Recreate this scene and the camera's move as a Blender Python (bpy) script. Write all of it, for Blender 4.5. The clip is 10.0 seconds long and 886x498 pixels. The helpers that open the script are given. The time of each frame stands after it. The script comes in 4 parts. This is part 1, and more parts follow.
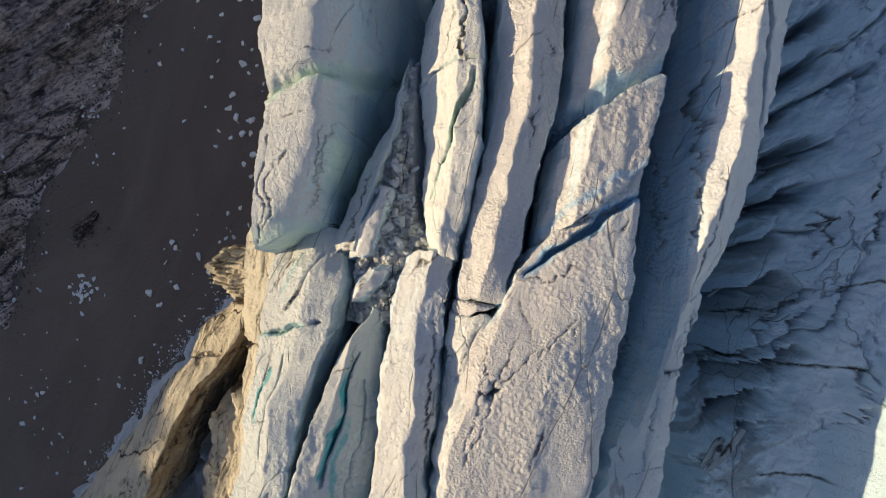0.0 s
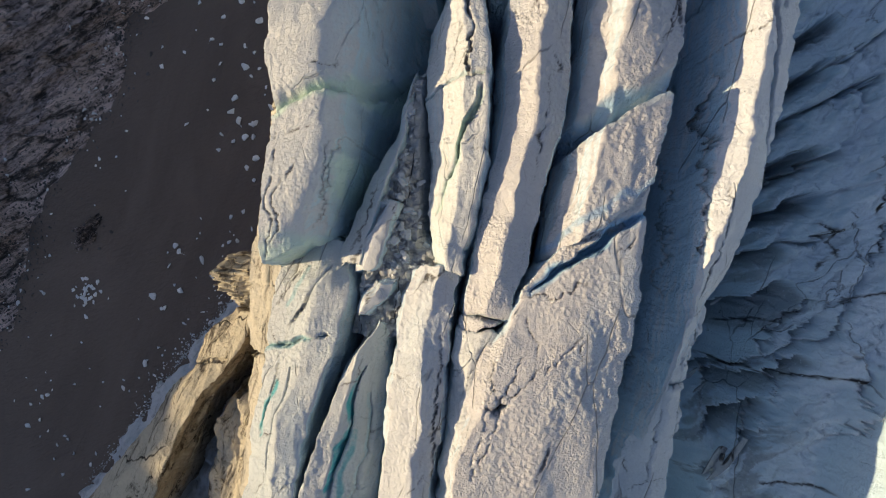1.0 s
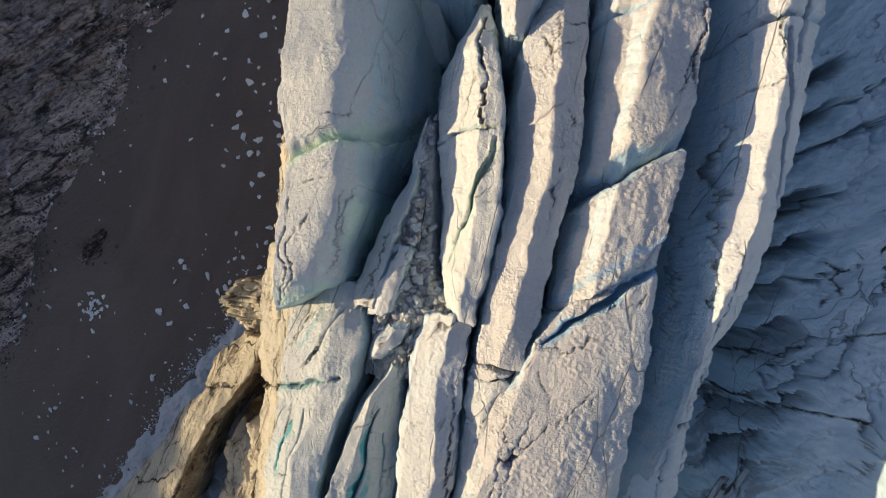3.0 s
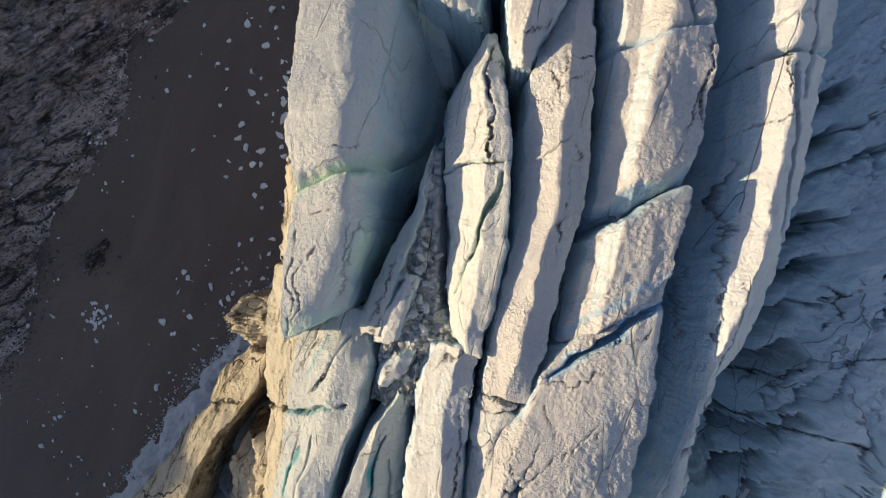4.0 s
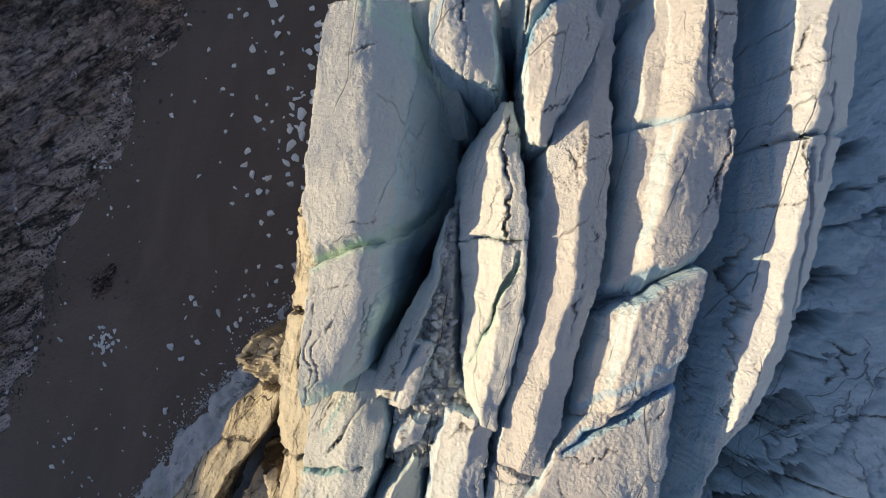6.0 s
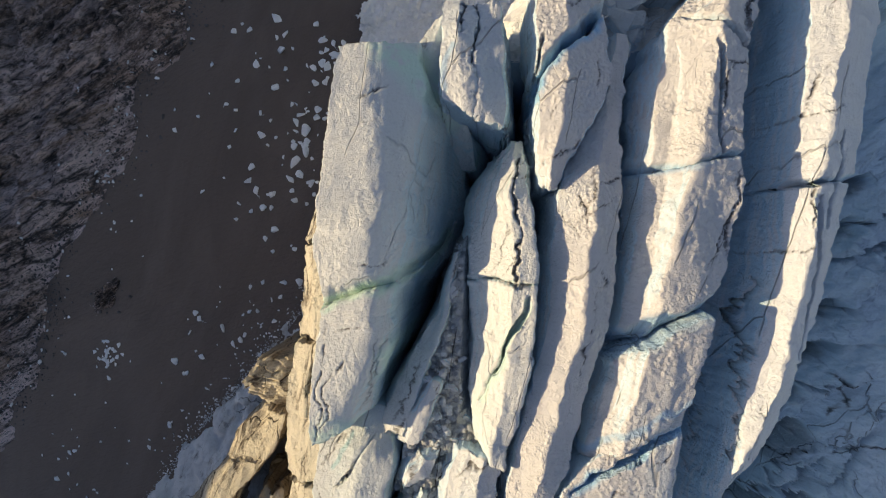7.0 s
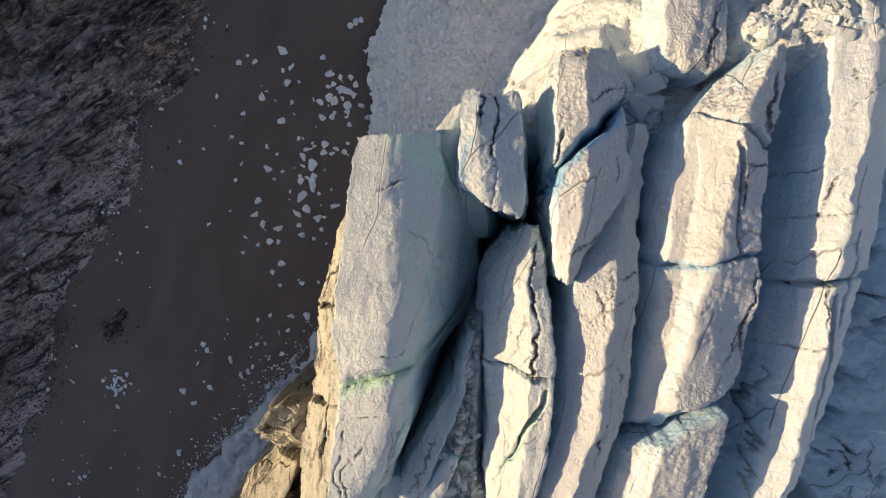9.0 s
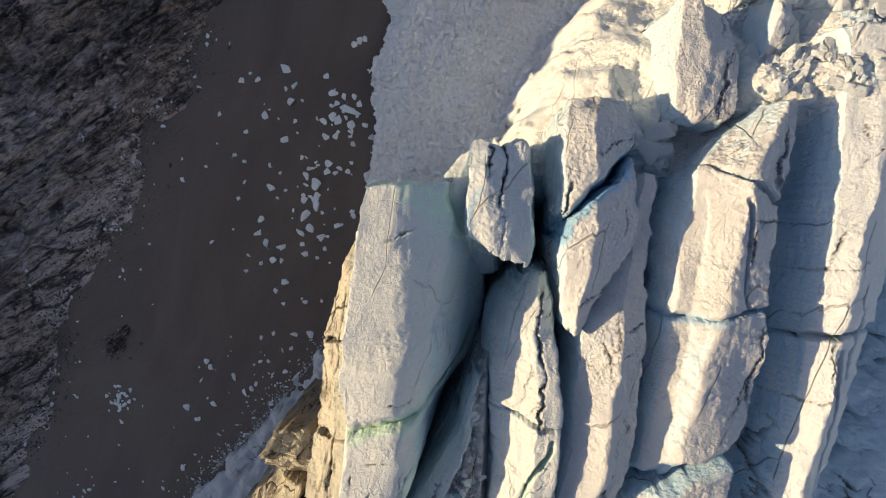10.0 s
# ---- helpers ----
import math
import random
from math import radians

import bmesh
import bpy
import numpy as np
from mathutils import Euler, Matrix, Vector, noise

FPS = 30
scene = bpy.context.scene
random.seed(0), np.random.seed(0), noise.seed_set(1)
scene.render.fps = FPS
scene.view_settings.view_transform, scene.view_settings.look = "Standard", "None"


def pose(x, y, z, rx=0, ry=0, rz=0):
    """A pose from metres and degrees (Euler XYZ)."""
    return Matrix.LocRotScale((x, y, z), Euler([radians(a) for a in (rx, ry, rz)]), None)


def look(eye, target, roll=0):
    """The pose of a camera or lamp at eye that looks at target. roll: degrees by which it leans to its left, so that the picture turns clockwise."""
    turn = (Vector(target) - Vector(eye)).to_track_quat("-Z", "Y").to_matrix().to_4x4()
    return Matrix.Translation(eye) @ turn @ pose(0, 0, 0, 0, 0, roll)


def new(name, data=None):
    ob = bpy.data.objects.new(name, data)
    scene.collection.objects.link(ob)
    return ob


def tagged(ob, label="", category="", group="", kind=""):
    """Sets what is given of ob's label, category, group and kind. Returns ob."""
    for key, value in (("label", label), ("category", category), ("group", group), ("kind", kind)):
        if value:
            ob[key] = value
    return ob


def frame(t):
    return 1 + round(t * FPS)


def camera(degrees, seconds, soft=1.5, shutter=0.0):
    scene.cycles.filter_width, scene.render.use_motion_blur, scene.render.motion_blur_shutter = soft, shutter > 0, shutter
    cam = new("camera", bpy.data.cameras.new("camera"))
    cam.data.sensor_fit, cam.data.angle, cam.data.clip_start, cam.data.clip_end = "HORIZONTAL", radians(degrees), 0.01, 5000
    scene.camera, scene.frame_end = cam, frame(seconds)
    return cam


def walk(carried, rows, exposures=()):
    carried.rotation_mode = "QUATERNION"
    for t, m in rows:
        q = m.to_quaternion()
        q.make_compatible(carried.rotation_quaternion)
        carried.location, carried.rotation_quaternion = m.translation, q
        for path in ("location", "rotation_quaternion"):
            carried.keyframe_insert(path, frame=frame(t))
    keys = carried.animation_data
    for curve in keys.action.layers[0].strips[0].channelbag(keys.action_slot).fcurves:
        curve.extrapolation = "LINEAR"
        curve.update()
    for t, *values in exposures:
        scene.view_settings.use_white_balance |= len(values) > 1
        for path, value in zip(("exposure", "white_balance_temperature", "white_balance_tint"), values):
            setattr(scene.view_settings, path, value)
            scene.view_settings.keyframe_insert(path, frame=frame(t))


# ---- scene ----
cam = camera(90.0, 10.0, 1.1)
ROWS = [
    (0, 0.098, 3.016, 89.342, 2.854, 7.826, 1.266),
    (0.5, -0.259, 3.961, 89.511, 2.477, 7.814, 1.275),
    (1, -0.576, 5.081, 89.702, 2.133, 7.804, 1.329),
    (1.5, -0.942, 6.312, 89.904, 1.813, 7.745, 1.361),
    (2, -1.246, 7.767, 90.111, 1.502, 7.715, 1.432),
    (2.5, -1.656, 9.357, 90.346, 1.149, 7.644, 1.466),
    (4, -2.915, 14.953, 90.974, 0.001, 7.463, 1.595),
    (4.5, -3.314, 17.004, 91.104, -0.438, 7.421, 1.639),
    (5, -3.841, 19.174, 91.249, -0.833, 7.337, 1.7),
    (5.5, -4.393, 21.456, 91.442, -1.246, 7.258, 1.728),
    (7, -6.415, 28.788, 91.9, -2.418, 6.922, 2.011),
    (7.5, -7.038, 31.38, 91.938, -2.853, 6.823, 2.085),
    (8, -7.649, 34.121, 91.916, -3.379, 6.736, 2.167),
    (8.5, -8.314, 36.804, 91.937, -3.856, 6.64, 2.239),
    (9, -8.992, 39.661, 91.886, -4.35, 6.568, 2.324),
    (9.5, -9.66, 42.57, 91.776, -4.859, 6.466, 2.432),
    (10, -10.19, 45.498, 91.486, -5.306, 6.485, 2.602),
]
walk(cam, [(t, pose(x, y, z, rx, ry, rz)) for t, x, y, z, rx, ry, rz in ROWS], [(0, -0.21, 6450, 18), (5, -0.21, 6450, 17.5), (10, -0.10, 6650, 17)])

# world and sun: a low sun over the mountain beyond the far shore, blue sky in the shade
SUN_HEIGHT, SUN_HEADING = 17.8, 8.0
world = bpy.data.worlds.new("sky")
scene.world = world
world.use_nodes = True
sky = world.node_tree.nodes.new("ShaderNodeTexSky")
sky.sky_type = "NISHITA"
sky.sun_disc = False
sky.sun_elevation = radians(SUN_HEIGHT)
sky.sun_rotation = radians(270.0 - SUN_HEADING)
backdrop_node = world.node_tree.nodes["Background"]
backdrop_node.inputs["Strength"].default_value = 0.15
world.node_tree.links.new(sky.outputs[0], backdrop_node.inputs["Color"])
sun = new("sun", bpy.data.lights.new("sun", "SUN"))
sun.data.energy = 6.6
sun.data.angle = radians(0.53)
sun.data.color = (1.0, 0.82, 0.47)
beam = Vector((math.cos(radians(SUN_HEIGHT)) * math.cos(radians(SUN_HEADING)),
               math.cos(radians(SUN_HEIGHT)) * math.sin(radians(SUN_HEADING)),
               -math.sin(radians(SUN_HEIGHT))))
sun.matrix_world = look((-300, 0, 300), Vector((-300, 0, 300)) + beam)


# ---- noise on arrays of places ----
def hashed(ix, iy, iz, seed):
    n = (ix * 374761393 + iy * 668265263 + iz * 2147483647 + seed * 1274126177) & 0xFFFFFFFF
    n = ((n ^ (n >> 13)) * 1274126177) & 0xFFFFFFFF
    n = ((n ^ (n >> 16)) * 2246822519) & 0xFFFFFFFF
    return ((n ^ (n >> 15)) & 0xFFFFFF) / float(0xFFFFFF)


def value_noise(x, y, z, seed=0):
    """Smooth noise from -1 to 1."""
    ix, iy, iz = (np.floor(v).astype(np.int64) for v in (x, y, z))
    fx, fy, fz = x - ix, y - iy, z - iz
    fx, fy, fz = (f * f * f * (f * (f * 6 - 15) + 10) for f in (fx, fy, fz))
    total = 0.0
    for a in (0, 1):
        for b in (0, 1):
            for c in (0, 1):
                w = (fx if a else 1 - fx) * (fy if b else 1 - fy) * (fz if c else 1 - fz)
                total = total + w * hashed(ix + a, iy + b, iz + c, seed)
    return total * 2 - 1


def fbm(x, y, z, octaves=4, seed=0, gain=0.5):
    x, y, z = np.broadcast_arrays(np.asarray(x, float), np.asarray(y, float), np.asarray(z, float))
    total, amp, k = 0.0, 1.0, 1.0
    for i in range(octaves):
        total = total + amp * value_noise(x * k + 17.3 * i, y * k - 9.1 * i, z * k + 4.7 * i, seed + i)
        amp, k = amp * gain, k * 2.03
    return total


def cells(x, y, seed=0):
    """Distance to the nearest and to the second nearest of scattered seeds, one per unit cell."""
    ix, iy = np.floor(x).astype(np.int64), np.floor(y).astype(np.int64)
    near, second = np.full(x.shape, 9.0), np.full(x.shape, 9.0)
    for a in (-1, 0, 1):
        for b in (-1, 0, 1):
            px = ix + a + hashed(ix + a, iy + b, ix * 0, seed)
            py = iy + b + hashed(ix + a, iy + b, ix * 0, seed + 7)
            d = np.hypot(px - x, py - y)
            second = np.minimum(second, np.maximum(near, d))
            near = np.minimum(near, d)
    return near, second


def rubble(x, y, size, seed=0):
    """Heights from 0 to 1 of a bed of broken lumps: each nearest lump has a level of its own and a falling rim."""
    x, y = x / size, y / size
    ix, iy = np.floor(x).astype(np.int64), np.floor(y).astype(np.int64)
    near, level = np.full(x.shape, 9.0), np.zeros(x.shape)
    for a in (-1, 0, 1):
        for b in (-1, 0, 1):
            px = ix + a + hashed(ix + a, iy + b, ix * 0, seed)
            py = iy + b + hashed(ix + a, iy + b, ix * 0, seed + 7)
            tall = hashed(ix + a, iy + b, ix * 0, seed + 13)
            d = np.hypot(px - x, py - y)
            level = np.where(d < near, tall + 0.5 * (tall - 0.5) * (px - x) + 0.5 * (0.5 - tall) * (py - y), level)
            near = np.minimum(near, d)
    return level - 0.7 * np.clip(near - 0.35, 0, 1)


def crease(u, v, seed=0):
    """Noise from -1 to 1 made of flat triangles, with sharp folds between them."""
    i, j = np.floor(u).astype(np.int64), np.floor(v).astype(np.int64)
    f, g = u - i, v - j
    a, b, c, d = (hashed(i + p, j + q, i * 0, seed) for p, q in ((0, 0), (1, 0), (0, 1), (1, 1)))
    return 2 * np.where(f > g, a + f * (b - a) + g * (d - b), a + g * (c - a) + f * (d - c)) - 1


def terraces(v, edge=0.15):
    """Steps of height one with short steep risers."""
    return np.floor(v) + ease(v - np.floor(v), 0, edge)


def ease(v, lo, hi):
    f = np.clip((v - lo) / (hi - lo), 0, 1)
    return f * f * (3 - 2 * f)


def away(x, y, line):
    """Distance to a polyline, and on which side: positive to the left of its way."""
    best, side = np.full(np.shape(x), 1e9), np.zeros(np.shape(x))
    for (ax, ay), (bx, by) in zip(line, line[1:]):
        dx, dy = bx - ax, by - ay
        s = np.clip(((x - ax) * dx + (y - ay) * dy) / (dx * dx + dy * dy), 0, 1)
        ex, ey = x - ax - s * dx, y - ay - s * dy
        d = np.hypot(ex, ey)
        side = np.where(d < best - 1e-9, np.sign(dx * ey - dy * ex), side)
        best = np.minimum(best, d)
    return best * side


# ---- meshes ----
def grid_mesh(name, points, keep=None, soil=None, stain=None):
    """A mesh of quads from an array of rows x columns x 3."""
    n, m = points.shape[:2]
    index = np.arange(n * m).reshape(n, m)
    quads = np.stack([index[:-1, :-1], index[:-1, 1:], index[1:, 1:], index[1:, :-1]], -1).reshape(-1, 4)
    if keep is not None:
        quads = quads[keep.reshape(-1)]
    used, quads = np.unique(quads, return_inverse=True)
    quads = quads.reshape(-1, 4)
    verts = points.reshape(-1, 3)[used]
    mesh = bpy.data.meshes.new(name)
    mesh.vertices.add(len(verts))
    mesh.vertices.foreach_set("co", verts.astype(np.float32).ravel())
    mesh.loops.add(quads.size)
    mesh.loops.foreach_set("vertex_index", quads.astype(np.int32).ravel())
    mesh.polygons.add(len(quads))
    mesh.polygons.foreach_set("loop_start", np.arange(0, quads.size, 4, dtype=np.int32))
    mesh.polygons.foreach_set("use_smooth", np.full(len(quads), True))
    mesh.update(calc_edges=True)
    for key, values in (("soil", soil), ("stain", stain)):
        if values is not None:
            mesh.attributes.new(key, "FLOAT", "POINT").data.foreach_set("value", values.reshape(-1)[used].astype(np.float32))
    return mesh


def part(name, mesh, material, parent=None, label=""):
    ob = new(name, mesh)
    mesh.materials.clear()
    mesh.materials.append(material)
    ob.parent = parent
    return tagged(ob, label)


def chunk_mesh(name, seed, flat=0.7, stretch=1.4, cuts=14):
    """A broken lump of about one metre: a hull of scattered points with its edges rounded off."""
    rng = random.Random(seed)
    bm = bmesh.new()
    for _ in range(cuts):
        v = Vector((rng.gauss(0, 1), rng.gauss(0, 1), rng.gauss(0, 1))).normalized() * rng.uniform(0.42, 0.56)
        bm.verts.new((v.x * stretch, v.y, v.z * flat))
    bmesh.ops.convex_hull(bm, input=bm.verts)
    loose = [v for v in bm.verts if not v.link_faces]
    bmesh.ops.delete(bm, geom=loose, context="VERTS")
    bmesh.ops.bevel(bm, geom=bm.edges[:], offset=0.035, segments=1, affect="EDGES")
    mesh = bpy.data.meshes.new(name)
    bm.to_mesh(mesh)
    bm.free()
    return mesh


# ---- materials ----
class Nodes:
    def __init__(self, name):
        self.material = bpy.data.materials.new(name)
        self.material.use_nodes = True
        self.tree = self.material.node_tree
        self.shader = self.tree.nodes["Principled BSDF"]
        self.place = self.add("ShaderNodeNewGeometry")

    def add(self, kind):
        return self.tree.nodes.new(kind)

    def link(self, a, b):
        self.tree.links.new(a, b)

    def mapped(self, scale, turn=0.0):
        """World places, seen from axes turned about z by that many degrees, then scaled."""
        m = self.add("ShaderNodeMapping")
        m.vector_type = "TEXTURE"
        self.link(self.place.outputs["Position"], m.inputs["Vector"])
        m.inputs["Scale"].default_value = [1 / v for v in scale]
        m.inputs["Rotation"].default_value = (0, 0, radians(turn))
        return m.outputs[0]

    def noise(self, where, scale, detail=4.0, rough=0.55, distort=0.0):
        n = self.add("ShaderNodeTexNoise")
        self.link(where, n.inputs["Vector"])
        for key, value in (("Scale", scale), ("Detail", detail), ("Roughness", rough), ("Distortion", distort)):
            n.inputs[key].default_value = value
        return n.outputs["Fac"]

    def voronoi(self, where, scale, feature="F1"):
        n = self.add("ShaderNodeTexVoronoi")
        n.feature = feature
        self.link(where, n.inputs["Vector"])
        n.inputs["Scale"].default_value = scale
        return n.outputs["Distance"]

    def ramp(self, value, lo, hi):
        n = self.add("ShaderNodeMapRange")
        n.interpolation_type = "SMOOTHSTEP"
        self.link(value, n.inputs["Value"])
        n.inputs["From Min"].default_value, n.inputs["From Max"].default_value = lo, hi
        return n.outputs["Result"]

    def math(self, kind, a, b):
        n = self.add("ShaderNodeMath")
        n.operation = kind
        for socket, v in zip(n.inputs, (a, b)):
            if isinstance(v, (int, float)):
                socket.default_value = v
            else:
                self.link(v, socket)
        return n.outputs[0]

    def mix(self, factor, a, b):
        n = self.add("ShaderNodeMix")
        n.data_type = "RGBA"
        if isinstance(factor, (int, float)):
            n.inputs[0].default_value = factor
        else:
            self.link(factor, n.inputs[0])
        for socket, v in ((n.inputs[6], a), (n.inputs[7], b)):
            if isinstance(v, tuple):
                socket.default_value = (*v, 1)
            else:
                self.link(v, socket)
        return n.outputs[2]

    def up(self):
        n = self.add("ShaderNodeSeparateXYZ")
        self.link(self.place.outputs["Normal"], n.inputs[0])
        return n.outputs["Z"]

    def warp(self, where, amount, scale):
        n = self.add("ShaderNodeTexNoise")
        self.link(where, n.inputs["Vector"])
        n.inputs["Scale"].default_value = scale
        v = self.add("ShaderNodeVectorMath")
        v.operation = "MULTIPLY_ADD"
        self.link(n.outputs["Color"], v.inputs[0])
        v.inputs[1].default_value = (amount, amount, amount)
        self.link(where, v.inputs[2])
        return v.outputs[0]

    def done(self, colour, rough, height=None, distance=0.1, strength=1.0):
        if isinstance(colour, tuple):
            self.shader.inputs["Base Color"].default_value = (*colour, 1)
        else:
            self.link(colour, self.shader.inputs["Base Color"])
        if isinstance(rough, (int, float)):
            self.shader.inputs["Roughness"].default_value = rough
        else:
            self.link(rough, self.shader.inputs["Roughness"])
        if height is not None:
            b = self.add("ShaderNodeBump")
            b.inputs["Distance"].default_value = distance
            b.inputs["Strength"].default_value = strength
            self.link(height, b.inputs["Height"])
            self.link(b.outputs[0], self.shader.inputs["Normal"])
        return self.material


def ice_material(name, snow, bare, teal, dirt, soil=0.5, cups=1.0, vein=0.5, tint=0.6, grime=0.57, stain=(0.30, 0.54, 0.76)):
    """Glacier ice: weathered white crust on what faces up, bare bluish ice on the walls, dirt in the cracks."""
    n = Nodes(name)
    where = n.mapped((1, 1, 1))
    along = n.mapped((1.0, 0.28, 0.6), -12)
    broad, fine = n.noise(where, 0.12, 5), n.noise(where, 3.4, 6, 0.65)
    crust = n.ramp(n.math("ADD", n.up(), n.math("MULTIPLY", n.math("SUBTRACT", broad, 0.5), 0.8)), 0.12, 0.68)
    colour = n.mix(n.math("MULTIPLY", n.ramp(n.noise(along, 0.16, 4, 0.6, 0.6), tint, tint + 0.14), 0.9), bare, teal)
    colour = n.mix(crust, colour, snow)
    melt = n.math("MULTIPLY", n.ramp(n.noise(along, 0.09, 5, 0.6, 0.5), 0.50, 0.68), 0.55)
    colour = n.mix(melt, colour, tuple(0.5 * a + 0.5 * b for a, b in zip(snow, bare)))
    colour = n.mix(n.math("MULTIPLY", n.ramp(fine, 0.46, 0.72), 0.30), colour, tuple(v * 0.70 for v in snow))
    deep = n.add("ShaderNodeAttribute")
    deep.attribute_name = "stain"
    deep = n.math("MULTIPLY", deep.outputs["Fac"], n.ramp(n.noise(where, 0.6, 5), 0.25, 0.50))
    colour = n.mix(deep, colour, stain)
    smear = n.math("MULTIPLY", n.ramp(n.noise(along, 0.50, 9, 0.74, 0.9), grime, grime + 0.21), soil)
    colour = n.mix(smear, colour, dirt)
    long_lines = n.voronoi(n.warp(along, 0.9, 0.6), 0.15, "DISTANCE_TO_EDGE")
    long_lines = n.math("SUBTRACT", 1.0, n.ramp(long_lines, 0.001, 0.010))
    long_lines = n.math("MULTIPLY", long_lines, n.ramp(n.noise(where, 0.11, 4), 0.47, 0.54))
    short_lines = n.voronoi(n.warp(n.mapped((1.0, 0.55, 1.0), 25), 0.35, 1.3), 0.36, "DISTANCE_TO_EDGE")
    short_lines = n.math("SUBTRACT", 1.0, n.ramp(short_lines, 0.002, 0.022))
    short_lines = n.math("MULTIPLY", short_lines, n.ramp(n.noise(where, 0.30, 4), 0.56, 0.64))
    lines = n.math("MAXIMUM", long_lines, n.math("MULTIPLY", short_lines, 0.35))
    colour = n.mix(n.math("MULTIPLY", lines, vein), colour, tuple(v * 0.35 for v in dirt))
    # besides the dirt, this attribute holds the shade painted into the field's hollows
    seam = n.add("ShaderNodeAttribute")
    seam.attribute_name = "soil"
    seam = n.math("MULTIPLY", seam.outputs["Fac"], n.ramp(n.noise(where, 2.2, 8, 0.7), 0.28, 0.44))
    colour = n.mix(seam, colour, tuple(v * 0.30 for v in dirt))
    specks = n.ramp(n.voronoi(where, 2.6), 0.12, 0.05)
    specks = n.math("MULTIPLY", specks, n.ramp(n.noise(where, 0.5, 4), 0.60, 0.68))
    colour = n.mix(n.math("MULTIPLY", specks, 0.75), colour, tuple(v * 0.4 for v in dirt))
    grit = n.noise(where, 1.4, 12, 0.74)
    cup = n.voronoi(n.warp(where, 0.4, 1.6), 2.1)
    where_cups = n.ramp(n.noise(where, 0.16, 4), 0.42, 0.60)
    height = n.math("MULTIPLY", n.math("MULTIPLY", cup, where_cups), 0.7 * cups)
    height = n.math("ADD", height, n.math("MULTIPLY", grit, 1.25))
    pits = n.voronoi(n.warp(where, 0.25, 3.0), 4.2)
    height = n.math("ADD", height, n.math("MULTIPLY", n.math("MULTIPLY", pits, n.ramp(broad, 0.46, 0.60)), 0.40 * cups))
    height = n.math("ADD", height, n.math("MULTIPLY", n.noise(along, 1.3, 9, 0.7), 0.8))
    height = n.math("SUBTRACT", height, n.math("MULTIPLY", lines, 0.8))
    n.shader.inputs["Specular IOR Level"].default_value = 0.25
    return n.done(colour, n.math("SUBTRACT", 0.85, n.math("MULTIPLY", n.ramp(n.up(), 0.6, 0.1), 0.3)), height, 0.26, 1.0)


ICE = ice_material("ice", (0.65, 0.655, 0.665), (0.58, 0.73, 0.83), (0.46, 0.68, 0.77), (0.26, 0.22, 0.18), 0.42, 0.8, 0.40)
ICE_PALE = ice_material("pale_ice", (0.72, 0.73, 0.75), (0.56, 0.73, 0.84), (0.46, 0.68, 0.80), (0.26, 0.22, 0.18), 0.30, 0.6, 0.40)
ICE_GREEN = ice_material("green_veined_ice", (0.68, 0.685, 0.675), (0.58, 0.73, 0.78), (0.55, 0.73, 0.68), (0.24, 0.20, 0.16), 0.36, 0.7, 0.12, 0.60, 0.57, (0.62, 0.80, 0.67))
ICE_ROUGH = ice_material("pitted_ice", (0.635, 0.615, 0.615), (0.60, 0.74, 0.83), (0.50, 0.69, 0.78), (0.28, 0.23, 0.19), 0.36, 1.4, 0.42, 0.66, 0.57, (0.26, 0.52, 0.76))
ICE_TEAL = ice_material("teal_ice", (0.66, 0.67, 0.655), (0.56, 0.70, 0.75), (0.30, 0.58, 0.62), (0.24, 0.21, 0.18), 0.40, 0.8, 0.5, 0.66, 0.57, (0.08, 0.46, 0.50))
ICE_CREAM = ice_material("silt_stained_ice", (0.62, 0.56, 0.45), (0.42, 0.37, 0.29), (0.46, 0.48, 0.38), (0.10, 0.075, 0.055), 1.1, 0.9, 0.95, 0.6, 0.50)
# blue ice of the crevasse floors, with their shade put into the colour
ICE_BLUE_SHADED = ice_material("shaded_blue_ice", (0.30, 0.40, 0.49), (0.12, 0.22, 0.33), (0.09, 0.24, 0.31), (0.20, 0.19, 0.19), 0.40, 0.5, 0.8)
ICE_FIELD = ice_material("field_ice", (0.76, 0.86, 0.93), (0.56, 0.72, 0.83), (0.47, 0.66, 0.79), (0.11, 0.10, 0.10), 0.24, 0.5, 0.40)
ICE_SHARD = ice_material("flaked_dirty_ice", (0.40, 0.43, 0.46), (0.24, 0.26, 0.29), (0.22, 0.27, 0.30), (0.06, 0.055, 0.055), 0.9, 0.5, 0.9, 0.6, 0.50)
ICE_TAN = ice_material("silty_ice", (0.60, 0.53, 0.40), (0.36, 0.30, 0.225), (0.38, 0.35, 0.27), (0.075, 0.055, 0.04), 1.2, 1.0, 0.95, 0.6, 0.48)
ICE_GREY = ice_material("dirty_ice", (0.54, 0.54, 0.54), (0.40, 0.42, 0.44), (0.38, 0.42, 0.42), (0.14, 0.12, 0.10), 0.9, 0.9, 0.9, 0.6, 0.52)
ICE_TOE = ice_material("ice_foot", (0.68, 0.69, 0.70), (0.54, 0.57, 0.60), (0.50, 0.55, 0.56), (0.14, 0.12, 0.10), 0.8, 0.9, 0.7, 0.6, 0.52)
ICE_SLOPE = ice_material("packed_ice", (0.78, 0.76, 0.735), (0.70, 0.74, 0.77), (0.66, 0.73, 0.76), (0.50, 0.42, 0.36), 0.45, 1.3, 0.05)
SLUSH = ice_material("brash", (0.92, 0.91, 0.90), (0.88, 0.88, 0.88), (0.88, 0.89, 0.89), (0.56, 0.46, 0.40), 0.45, 1.6, 0.0)
